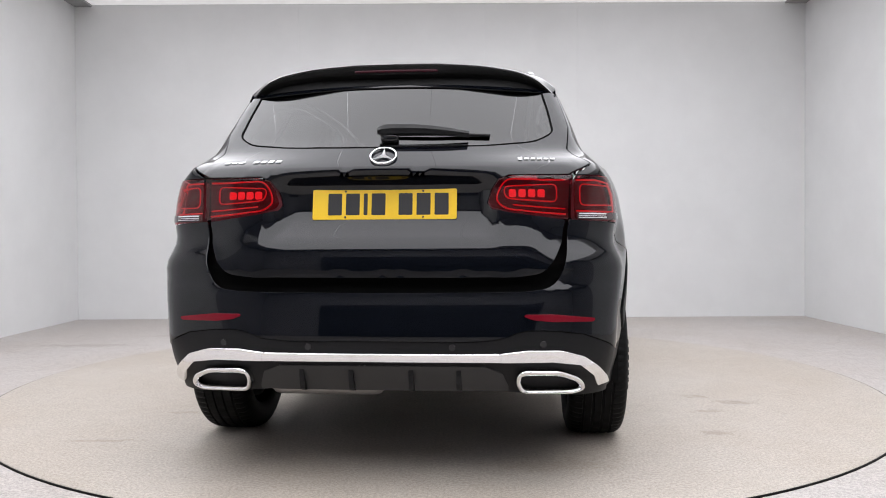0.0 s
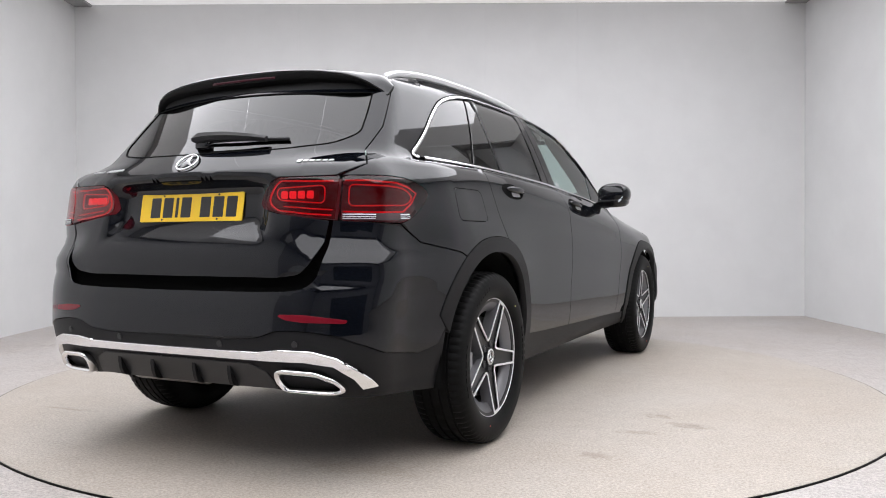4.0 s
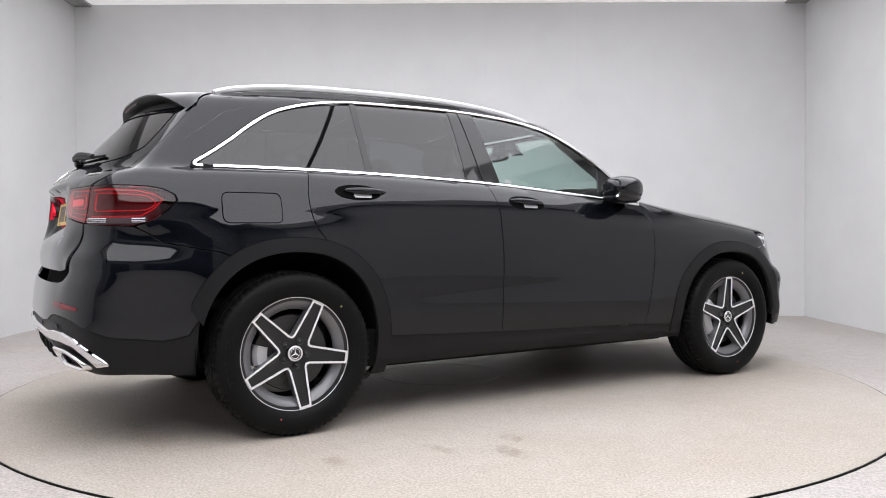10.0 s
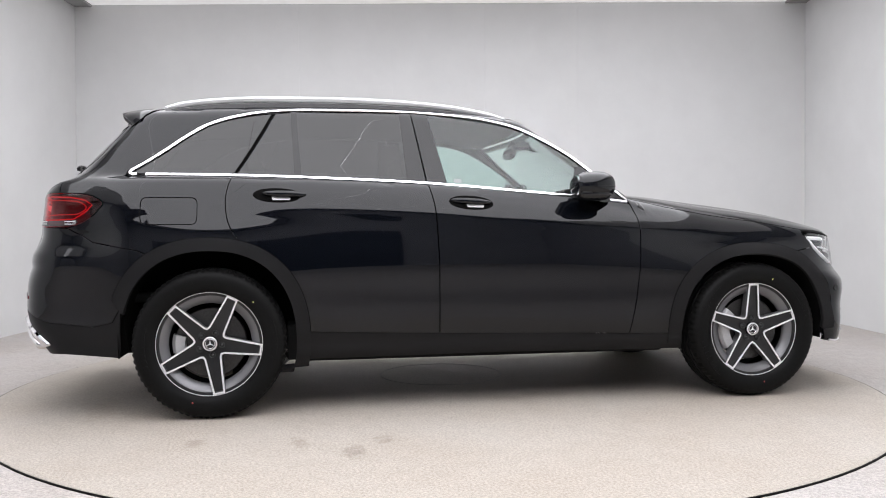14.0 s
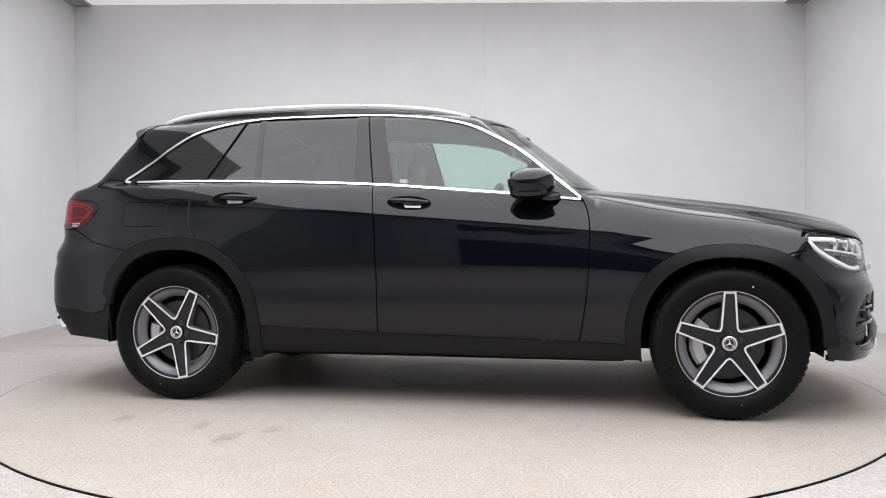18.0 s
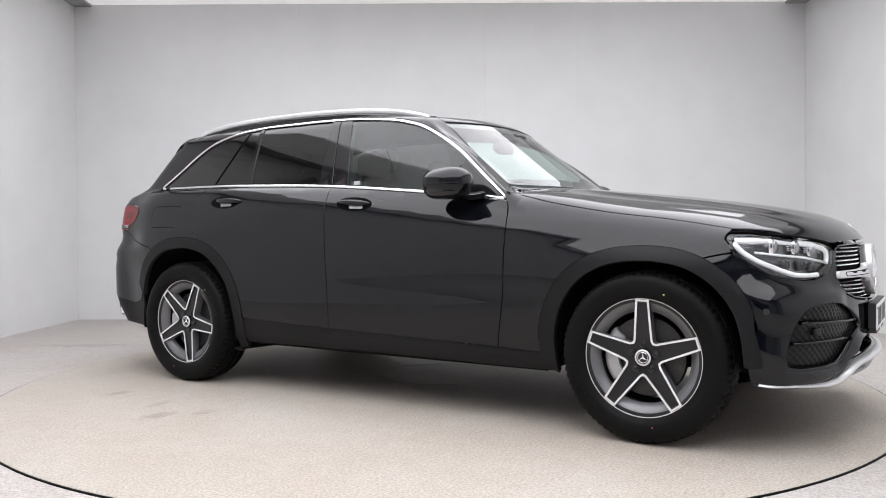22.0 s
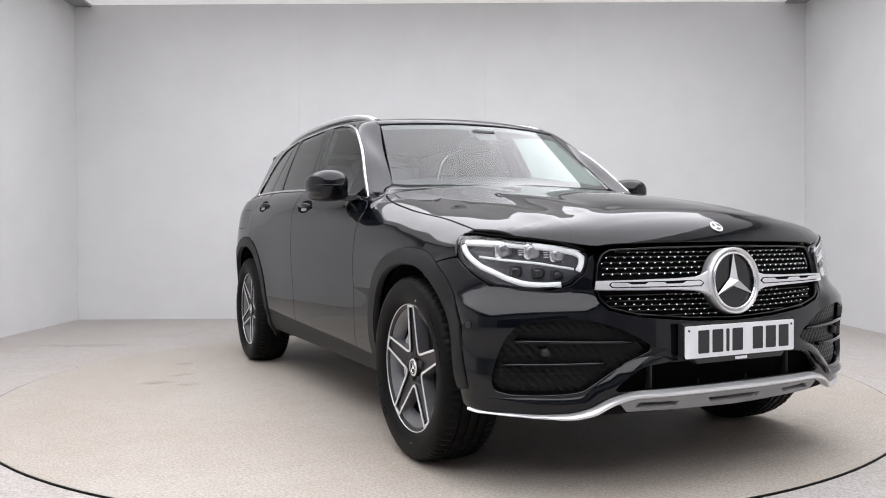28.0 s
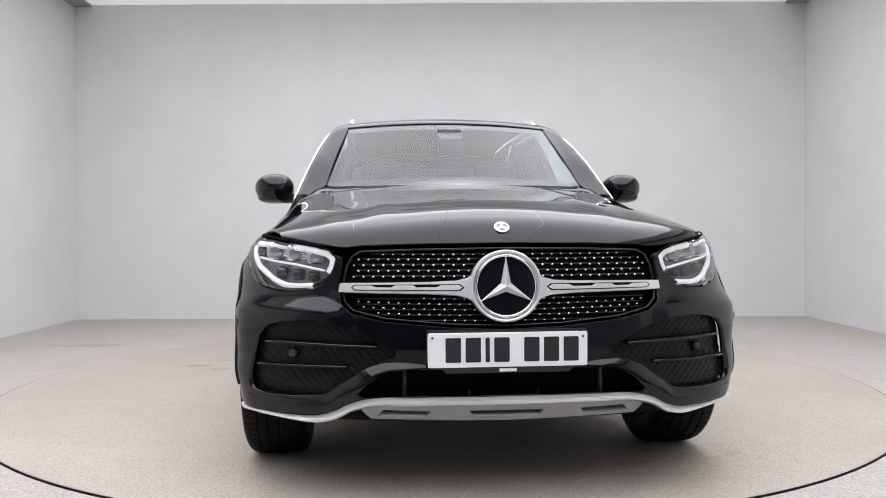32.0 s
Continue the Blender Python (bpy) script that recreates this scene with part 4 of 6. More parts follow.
def liners(car):
    """Dark inner skins behind the panel gaps, the wheel wells and the floor pan."""
    s = [(-0.93, 0.30), (0.93, 0.29), (0.95, 0.5), (1.05, 0.72), (1.2, 0.83), (1.42, 0.87), (1.60, 0.83), (1.74, 0.83), (1.74, 0.88), (1.4, 0.93), (0.78, 1.0), (0.74, 1.04), (-0.4, 1.13), (-1.3, 1.165), (-1.9, 1.165),
         (-2.0, 1.08), (-1.97, 0.9), (-1.75, 0.86), (-1.6, 0.92), (-1.44, 0.925), (-1.25, 0.90), (-1.08, 0.78), (-0.95, 0.55)]
    pair("inner_skin", sheet(sx(s), step=0.08, off=-0.016, thick=0, edge=0.04), GAP, car)
    f = np.vstack([sx([(1.86, 0.29), (1.86, 0.56), (1.74, 0.80), (1.80, 0.86)]), sy([(0.62, 0.845), (0, 0.84)])])
    b = np.vstack([sx([(1.86, 0.29)]), sy([(0.6, 0.29), (0, 0.345)])])
    put("nose_liner", sheet(np.vstack([f[:-1], mirror(f, 3)[::-1], mirror(b, 3)[1:-1], b[::-1][:-1]]), step=0.06, off=-0.085, thick=0, edge=0.04), GAP, car)
    f = np.vstack([sx([(-1.84, 0.31), (-1.86, 0.56), (-1.80, 0.80), (-1.97, 0.87), (-2.05, 1.06)]), sy([(0.62, 1.09), (0, 1.09)], -1)])
    b = np.vstack([sx([(-1.84, 0.31)]), sy([(0.6, 0.33), (0, 0.345)], -1)])
    put("tail_liner", sheet(np.vstack([f[:-1], mirror(f, -3)[::-1], mirror(b, -3)[1:-1], b[::-1][:-1]]), step=0.06, off=-0.055, thick=0, edge=0.04), GAP, car)
    for c, rx, rz in ((ARCH_R, 0.43, 0.462), (ARCH_F, 0.425, 0.425)):
        pts = arch(c, rx, rz, -6, 186, 40)
        vs, fs = [], []
        for x, z in pts:
            vs += [(x, 0.875, z), (x, 0.52, z)]
        for i in range(len(pts) - 1):
            fs.append((2 * i, 2 * i + 2, 2 * i + 3, 2 * i + 1))
        fs.append(tuple(range(1, len(vs), 2)))
        two("wheel_well", vs, fs, WELL, car)
    bm = bmesh.new()
    box_bm(-2.02, 1.9, -0.60, 0.60, 0.29, 0.34, 0.02, 2, bm)
    box_bm(-0.98, 0.96, -0.80, 0.80, 0.25, 0.33, 0.02, 2, bm)
    part("floor_pan", bm, WELL, car)
    for side in (1, -1):
        part("mud_guard", box_bm(-1.07, -0.95, min(side * 0.60, side * 0.855), max(side * 0.60, side * 0.855), 0.268, 0.44, 0.012, 2), WELL, car)
    part("silencer", box_bm(-2.16, -1.86, 0.02, 0.46, 0.288, 0.39, 0.04, 3), mat("aluminised_steel", (0.32, 0.31, 0.30), 0.4, 0.8), car, "dull steel exhaust silencer")
    for x in (-1.4365, 1.4365):
        vs, fs = lathe([(0.035, -0.62), (0.035, 0.62)], 16)
        mesh_part("axle", [(a + x, b, c + 0.33) for a, b, c in vs], fs, PLASTIC, car)
    part("bulkhead", box_bm(0.86, 0.92, -0.72, 0.72, 0.3, 1.05, 0.01, 1), GAP, car)
    part("parcel_shelf", box_bm(-2.02, -1.28, -0.62, 0.62, 1.05, 1.075, 0.008, 1), INTERIOR, car)
    part("boot_floor", box_bm(-2.1, -1.2, -0.6, 0.6, 0.55, 0.6, 0.01, 1), INTERIOR, car)


def trims(car, fd, rd, gate):
    # wheel arch trims
    o, i = arch(ARCH_R, OUT_R[0] + 0.008, OUT_R[1] + 0.008, -12, 158, 40), arch(ARCH_R, *IN_R, 164, -22, 40)
    pair("rear_arch_trim", sheet(sx(o + i), step=0.03, off=0.006, gap=0.001, thick=0.03, edge=0.016), PLASTIC, car)
    o = arch(ARCH_F, OUT_F[0] + 0.008, OUT_F[1] + 0.008, 186, 24, 40) + [(1.888, 0.52), (1.905, 0.45), (1.918, 0.372), (1.912, 0.362)]
    i = [(1.856, 0.358)] + arch(ARCH_F, *IN_F, 0, 192, 40)
    pair("front_arch_trim", sheet(sx(o + i), step=0.03, off=0.006, gap=0.001, thick=0.03, edge=0.016), PLASTIC, car)
    # grooves between the arch trims and the panels
    flat = [(-0.0022, -0.003), (-0.0022, 0.0016), (0.0022, 0.0016), (0.0022, -0.003)]
    strip("arch_gap", sx(arch(ARCH_R, OUT_R[0] + 0.009, OUT_R[1] + 0.009, 4, 156, 60)), flat, GAP, car)
    strip("arch_gap", sx(arch(ARCH_F, OUT_F[0] + 0.009, OUT_F[1] + 0.009, 176, 26, 60)), flat, GAP, car)
    # roof rails
    rail = spline([(-1.69, 1.562), (-1.62, 1.583), (-1.503, 1.602), (-1.303, 1.619), (-0.974, 1.627), (-0.65, 1.626), (-0.33, 1.613), (-0.079, 1.586), (0.077, 1.554), (0.20, 1.508)], 6)
    p = np.array([(x, 0.548 - 0.012 * abs(x + 0.7), z - 0.010) for x, z in rail])
    sec = [(0.0145 * math.copysign(abs(math.cos(a)) ** 0.7, math.cos(a)), 0.0155 * math.copysign(abs(math.sin(a)) ** 0.7, math.sin(a))) for a in np.linspace(0, 2 * math.pi, 16, endpoint=False)]
    vs, fs = ribbon(p, np.tile([0.0, 0.25, 1.0], (len(p), 1)), sec)
    rails = two("roof_rail", vs, fs, SATIN, car, "satin silver roof rail")
    xs = np.linspace(-1.66, 0.17, 48)
    yb = 0.550 - 0.012 * np.abs(xs + 0.7)
    zr = plan(xs, yb)[:, 2]
    vs, fs = [], []
    for x, y, z in zip(xs, yb, zr):
        top = max(z + 0.004, on_line(rail, x) - 0.029)
        vs += [(x, y - 0.010, z - 0.003), (x, y - 0.008, top), (x, y + 0.008, top), (x, y + 0.012, z - 0.006)]
    for i in range(len(xs) - 1):
        fs += [(4 * i + j, 4 * i + j + 1, 4 * i + 5 + j, 4 * i + 4 + j) for j in range(3)]
    two("rail_base", vs, fs, GLOSS_BLACK, rails, deg=40)
    # spoiler
    ys = np.linspace(-0.632, 0.632, 43)
    back = curve1([(0, -1.955), (0.2, -1.95), (0.4, -1.925), (0.5, -1.90), (0.56, -1.872), (0.60, -1.84), (0.632, -1.812)])
    edge_z = curve1([(0, 1.568), (0.2, 1.565), (0.4, 1.549), (0.5, 1.530), (0.56, 1.506), (0.60, 1.478), (0.632, 1.452)])
    rows = []
    x0s = -1.675 - 0.115 * sstep(0.5, 0.632, np.abs(ys))
    z0s = plan(x0s, np.minimum(np.abs(ys), 0.622))[:, 2] + 0.002
    gxs = skin_points(np.minimum(np.abs(ys), 0.58), np.full(len(ys), 1.462), -1)[:, 0]
    for y, x0, z0, gx in zip(ys, x0s, z0s, gxs):
        a = abs(y)
        xb, zb = float(back(a)), float(edge_z(a))
        th = 0.046 - 0.03 * (a / 0.632) ** 2
        row = []
        for t in np.linspace(0, 1, 9):
            row.append((x0 + (xb - x0) * t, y, z0 + (zb - z0) * t + 0.012 * math.sin(math.pi * t)))
        zg = 1.468 - 0.009 * (a / 0.576) ** 2 - 0.01 * sstep(0.58, 0.632, a)
        lo = max(zb - th, zg + 0.003)
        row += [(xb - 0.006, y, zb - 0.005), (xb - 0.004, y, zb - 0.010), (xb + 0.002, y, lo + 0.004), (xb + 0.014, y, lo), (max(xb + 0.03, gx - 0.02), y, max(lo - 0.008, zg)), (gx + 0.012, y, zg), (gx + 0.05, y, zg + 0.01)]
        rows.append(row)
    k = len(rows[0])
    vs = [v for r in rows for v in r]
    top = [(i * k + j, i * k + j + 1, (i + 1) * k + j + 1, (i + 1) * k + j) for i in range(len(rows) - 1) for j in range(10)]
    low = [(i * k + j, i * k + j + 1, (i + 1) * k + j + 1, (i + 1) * k + j) for i in range(len(rows) - 1) for j in range(10, k - 1)]
    sp = crease(mesh_part("roof_spoiler", vs, top + [tuple(range(k)), tuple(range((len(rows) - 1) * k, len(rows) * k))[::-1]], PAINT, car), 40)
    pair("spoiler_corner", sheet([(-1.62, 0.48), (-1.62, 0.60), (-1.72, 0.628), (-1.80, 0.636), (-1.845, 0.625), (-1.84, 0.53), (-1.72, 0.48)], "plan", step=0.03, off=-0.004, thick=0), PAINT, sp)
    crease(mesh_part("spoiler_underside", vs, low, mat("matt_black_plastic", (0.004, 0.004, 0.004), 0.6, Specular_IOR_Level=0.2), sp), 60)
    bl = [(0.165 * t, float(edge_z(abs(0.165 * t))) - 0.03) for t in np.linspace(-1, 1, 13)]
    pts = np.array([(float(back(abs(y))) - 0.001, y, z) for y, z in bl])
    vs, fs = ribbon(pts, np.tile([-1.0, 0, 0], (13, 1)), [(-0.005, 0), (-0.004, 0.003), (0.004, 0.003), (0.005, 0)])
    mesh_part("brake_light", vs, fs, mat("dark_red_lens", (0.035, 0.003, 0.008), 0.4, Specular_IOR_Level=0.2), sp, "dark red high brake light strip")
    # rear wiper
    arm = np.array([(-2.208, 0.03, 1.268), (-2.211, -0.02, 1.272), (-2.206, -0.12, 1.272), (-2.186, -0.24, 1.263), (-2.170, -0.30, 1.256)])
    arm = spline(arm, 5)
    wid = np.interp(np.linspace(0, 1, len(arm)), [0, 0.1, 0.5, 1], [0.012, 0.021, 0.018, 0.011])
    vs, fs = [], []
    for (x, y, z), w in zip(arm, wid):
        for a, b in ((-1, 0), (-0.8, 0.9), (0.2, 1.1), (1, 0.4), (1, 0)):
            vs.append((x - 0.018 * b, y, z + w * a))
    for i in range(len(arm) - 1):
        for j in range(5):
            fs.append((i * 5 + j, i * 5 + (j + 1) % 5, i * 5 + 5 + (j + 1) % 5, i * 5 + 5 + j))
    fs += [tuple(range(5))[::-1], tuple(range(len(vs) - 5, len(vs)))]
    wp = crease(mesh_part("wiper", vs, fs, PLASTIC, car, "black plastic rear wiper"), 40)
    vs, fs = tube(spline([(-2.192, 0.0, 1.257), (-2.184, -0.15, 1.259), (-2.160, -0.28, 1.257), (-2.136, -0.375, 1.255)], 5), 0.0065)
    mesh_part("blade", vs, fs, PLASTIC, wp)
    part("wiper_foot", box_bm(-2.222, -2.16, -0.045, 0.02, 1.225, 1.262, 0.012, 2), GLOSS_BLACK, wp)
    # door handles
    for q0, z0, owner in ((-0.132, 1.055, fd), (-1.112, 1.089, rd)):
        tilt = -0.062 if owner is fd else -0.022
        el = [(q0 + 0.116 * math.copysign(abs(math.cos(a)) ** 0.9, math.cos(a)), z0 + 0.036 * math.sin(a) + tilt * 0.116 * math.cos(a)) for a in np.linspace(0, 2 * math.pi, 48, endpoint=False)]
        cup = pair("handle_cup", sheet(sx(el), step=0.02, off=0.0012, thick=0.006), GAP, owner)
        c = girth([q0], [z0 + 0.007])[0]
        vs, fs = blob((0, 0, 0), (0.108, 0.017, 0.0165), (2.4, 2.3), 32, 14, lambda x, y, z: (x, y - 0.012 * (x / 0.108) ** 2, z + x * tilt))
        two("handle", vs + c + [0, 0.014, 0.0], fs, PAINT, owner)
        seg = [(q0 + x, z0 - 0.013 + x * tilt + dz) for x, dz in ((-0.02, -0.012), (0.06, -0.010), (0.066, 0.0), (0.05, 0.005), (-0.026, 0.005))]
        pair("handle_inlay", sheet(sx(seg), step=0.02, off=0.004, thick=0.003), CALIPER, owner, "satin silver inlay")
    # door mirrors
    def form(x, y, z):
        k = 1 - 0.28 * max(0.0, y / 0.101) ** 2
        return (x * k if x > 0 else x * 0.55, y, z * (0.95 - 0.20 * max(0.0, y / 0.101) ** 1.5 + 0.10 * (x / 0.1)))
    m = two("door_mirror", *blob((0.468, 0.944, 1.142), (0.15, 0.101, 0.076), (2.7, 2.5), 44, 26, form), PAINT, fd, "gloss black door mirror")
    two("mirror_base", *blob((0.47, 0.936, 1.098), (0.125, 0.096, 0.038), (2.7, 2.6), 36, 14, lambda x, y, z: (x if x > 0 else x * 0.6, y, z)), GLOSS_BLACK, m)
    two("mirror_strip", *blob((0.472, 0.945, 1.135), (0.149, 0.1015, 0.007), (2.7, 3), 40, 8, lambda x, y, z: form(x, y, z)), GLOSS_BLACK, m)
    gl = rounded([(-0.086, -0.060), (0.070, -0.060), (0.086, 0.0), (0.074, 0.060), (-0.086, 0.056)], 0.035, 5)
    for s, side in ((1, m[1]), (-1, m[0])):
        fr = frame_at((0.414, s * 0.944, 1.140), (-1, s * -0.06, 0))
        slab_part("mirror_rim", [(x * -s * 0.92, y * 0.92) for x, y in gl], fr, 0.008, GLOSS_BLACK, side)
        slab_part("mirror_glass", [(x * -s * 0.86, y * 0.85) for x, y in gl], fr @ Matrix.Translation((0, 0, 0.002)), 0.008, MIRROR, side, "mirror glass")
    arm = spline([(0.50, 0.87, 1.085), (0.56, 0.83, 1.072), (0.61, 0.795, 1.082)], 5)
    vs, fs = ribbon(arm, np.tile([0, 0, 1.0], (len(arm), 1)), [(-0.05, -0.014), (-0.05, 0.012), (-0.03, 0.022), (0.03, 0.022), (0.05, 0.010), (0.05, -0.014)])
    two("mirror_arm", vs, fs, GLOSS_BLACK, m, deg=40)
    tri = [(0.435, 1.10), (0.70, 1.073), (0.725, 1.078), (0.585, 1.192), (0.50, 1.258), (0.47, 1.255)]
    pair("mirror_corner", sheet(sx(tri), step=0.03, off=-0.002, thick=0.012), GLOSS_BLACK, fd)


def tail_details(car, gate):
    # lamps
    inner = sy(LAMP_R_IN, -1)
    outer = np.vstack([sy([(0.672, 0.94)], -1), sx([(-2.10, 0.930), (-2.03, 0.955), (-1.968, 0.997), (-1.930, 1.040), (-1.938, 1.062), (-1.98, 1.085), (-2.03, 1.096), (-2.11, 1.100)]), sy([(0.672, 1.10)], -1)])
    outer = np.array(rounded(outer, 0.02, 3))
    li = pair("tail_lamp_inner", sheet(inner, step=0.03, off=-0.03, thick=0.0), HOUSING_R, gate, "red LED tail lamp")
    lo = pair("tail_lamp", sheet(outer, step=0.03, off=-0.03, thick=0.0), HOUSING_R, car, "red LED tail lamp")
    pair("lens", sheet(inner, step=0.02, off=0.002, gap=0.002, thick=0.006), LENS_RED, li, "dark red lens")
    pair("lens", sheet(outer, step=0.02, off=0.002, gap=0.002, thick=0.006), LENS_RED, lo, "dark red lens")
    g = lambda pts, r=0.02: np.array(rounded(sy(pts, -1), r, 5))
    loop_on("light_guide", g([(0.615, 1.005), (0.435, 1.018), (0.425, 1.06), (0.615, 1.068)]), 0.002, 0.005, RED_GLOW, li, -0.014)
    loop_on("light_guide", sy(spline([(0.645, 0.962), (0.50, 0.975), (0.425, 0.99), (0.405, 1.01), (0.412, 1.05), (0.435, 1.078), (0.50, 1.083), (0.645, 1.085)], 5), -1), 0.0026, 0.006, RED_GLOW, li, -0.012, closed=False)
    loop_on("light_guide", sy([(0.645, 0.982), (0.58, 0.986), (0.46, 0.996)], -1), 0.002, 0.005, RED_GLOW, li, -0.014, closed=False)
    for y in (0.458, 0.492, 0.526, 0.560):
        pair("light_element", sheet(np.array(rounded(sy([(y + 0.012, 1.022), (y - 0.012, 1.024), (y - 0.012, 1.050), (y + 0.012, 1.050)], -1), 0.006, 3)), step=0.02, off=-0.010, thick=0.008), RED_LED, li)
    g2 = np.vstack([sy([(0.70, 0.995), (0.78, 0.995)], -1), sx([(-2.045, 0.998), (-2.005, 1.03), (-2.04, 1.062), (-2.11, 1.068)]), sy([(0.70, 1.07)], -1)])
    loop_on("light_guide", np.array(rounded(g2, 0.02, 4)), 0.002, 0.005, RED_GLOW, lo, -0.014)
    g3 = np.vstack([sy([(0.685, 1.085), (0.76, 1.086)], -1), sx([(-2.08, 1.082), (-2.02, 1.068), (-1.985, 1.045), (-2.02, 1.005), (-2.07, 0.975)]), sy([(0.80, 0.972), (0.685, 0.975)], -1)])
    loop_on("light_guide", g3, 0.0026, 0.005, RED_GLOW, lo, -0.012, closed=False)
    strip_w = np.vstack([sy([(0.685, 0.944), (0.79, 0.942)], -1), sx([(-2.085, 0.943), (-2.045, 0.957), (-2.055, 0.968)]), sy([(0.79, 0.964), (0.685, 0.965)], -1)])
    pair("reversing_lens", sheet(strip_w, step=0.02, off=0.004, thick=0.004), mat("frosted_lens", (0.09, 0.06, 0.065), 0.15, 0.4), lo, "clear reversing light lens")
    for dz, w in ((0.962, 0.0022), (0.954, 0.001), (0.9485, 0.001)):
        loop_on("lens_rib", np.vstack([sy([(0.688, dz), (0.74, dz), (0.785, dz - 0.0005)], -1), sx([(-2.10, dz), (-2.075, dz), (-2.055, dz + 0.002)])]), w, 0.002, SATIN, lo, 0.004, closed=False)
    # number plate, with bars in place of its characters
    M = frame_at((-2.262, 0, 1.0), (-1, 0, 0.17))
    plate(M, PLATE_YELLOW, gate, "yellow rear number plate", "rear_number_plate")
    lip = slab_part("plate_holder", [(-0.20, -0.085), (0.20, -0.085), (0.245, -0.05), (0.255, 0.05), (-0.255, 0.05), (-0.245, -0.05)][:], M @ Matrix.Translation((0, 0.012, -0.012)), 0.011, GLOSS_BLACK, gate)
    slab_part("maker_mark", rect(-0.028, 0.028, -0.005, 0.005), M @ Matrix.Translation((0, -0.062, -0.001)), 0.0015, PLATE_WHITE, lip, "small pale lettering bar")
    # badges
    star(gate, skin_frame(0, 1.168, -1, 0.004), 0.046, 0.0035, ring_only=True)
    for y0, y1, hts, z in ((0.612, 0.375, (1, 0.9, 0.9, 0, 1, 1, 1, 0.8), 1.158), (-0.472, -0.612, (1.3, 0.8, 0.8, 0.8, 0.8, 0.8), 1.160)):
        n = len(hts)
        for i, h in enumerate(hts):
            if h:
                y = y0 + (y1 - y0) * (i + 0.5) / n
                w, e = abs(y1 - y0) / n * 0.34, 0.0085 * h
                slab_part("badge_bar", rounded([(-w - 0.002, -e), (w - 0.002, -e), (w + 0.002, e), (-w + 0.002, e)], 0.002, 2), skin_frame(y, z, -1, 0.0), 0.003, SATIN, gate, "chrome badge bar")
    # bumper trims
    mid = [(0.414, 0.483), (0.2, 0.482), (0, 0.482), ]
    low = [(0.0, 0.459), (0.2, 0.459), (0.414, 0.458)]
    h = np.vstack([sy(low, -1), sy(mid, -1)])
    put("bumper_trim", sheet(np.vstack([h, mirror(h[1:-1], -3)[::-1]]), step=0.03, off=0.012, thick=0.02), CHROME, car, "chrome rear bumper strip")
    end = [(0.416, 0.484), (0.505, 0.494), (0.62, 0.492), (0.70, 0.470), (0.755, 0.428), (0.783, 0.392), (0.790, 0.368), (0.752, 0.360), (0.738, 0.398), (0.686, 0.444), (0.59, 0.457), (0.416, 0.457)]
    pair("bumper_trim_end", sheet(sy(end, -1), step=0.025, off=0.012, thick=0.02), CHROME, car, "chrome rear bumper strip end")
    # tailpipe trims
    ex = np.array(rounded([(0.485, 0.341), (0.468, 0.380), (0.475, 0.412), (0.50, 0.421), (0.62, 0.416), (0.685, 0.388), (0.705, 0.35), (0.665, 0.337)], 0.02, 4))
    er = resample(ex, 0.012)
    p = skin_points(er[:, 0], er[:, 1], -1)
    c = p.mean(0)
    n = np.tile(np.array([-1.0, 0.12, 0.0]) / 1.007, (len(p), 1))
    vs, fs = ribbon(p + n * 0.022, n, [(-0.006, -0.05), (-0.006, 0.002), (-0.002, 0.010), (0.002, 0.010), (0.012, 0.002), (0.013, -0.006), (0.013, -0.05)], True)
    pipe = two("tailpipe_trim", vs, fs, CHROME, car, "chrome tailpipe trim")
    hole = [tuple(v) for v in (p - n * 0.01)]
    two("tailpipe_inner", hole, [tuple(range(len(hole)))], GAP, pipe)
    # diffuser fins, reflectors, sensors
    for y in (-0.27, -0.105, 0.105, 0.28):
        zs = np.array([0.428, 0.405, 0.375, 0.352, 0.343])
        q = skin_points(np.full(5, abs(y)), zs, -1)[:, 0] - [0.0, 0.014, 0.026, 0.030, 0.012]
        side = [(x, z) for x, z in zip(q, zs)] + [(q[4] + 0.06, 0.345), (q[0] + 0.04, 0.428)]
        m = len(side)
        vs = [(x, y + d, z) for d in (-0.008, 0.008) for x, z in side]
        part_fs = [tuple(range(m)), tuple(range(m, 2 * m))[::-1]] + [(i, m + i, m + (i + 1) % m, (i + 1) % m) for i in range(m)]
        mesh_part("diffuser_fin", vs, part_fs, PLASTIC, car, smooth=False)
    dz = sy([(0, 0.438), (0.36, 0.436), (0.42, 0.41), (0.44, 0.36)], -1)
    db = sy([(0.44, 0.345), (0, 0.345)], -1)
    put("diffuser", sheet(half_full(np.vstack([dz, db]), -3), step=0.03, off=0.0025, thick=0.01), PAINT_DARK, car)
    ref = np.array(rounded(sy([(0.735, 0.589), (0.740, 0.600), (0.595, 0.616), (0.50, 0.616), (0.495, 0.610), (0.525, 0.598), (0.588, 0.591)], -1), 0.008, 3))
    pair("reflector", sheet(ref, step=0.03, off=0.003, thick=0.006), RED_DULL, car, "red bumper reflector strip")
    for y, z in ((0.25, 0.505), (-0.25, 0.505), (0.56, 0.515), (-0.56, 0.515)):
        slab_part("parking_sensor", circle(0.011, 20), skin_frame(y, z, -1, -0.002), 0.004, PAINT_DARK, car)


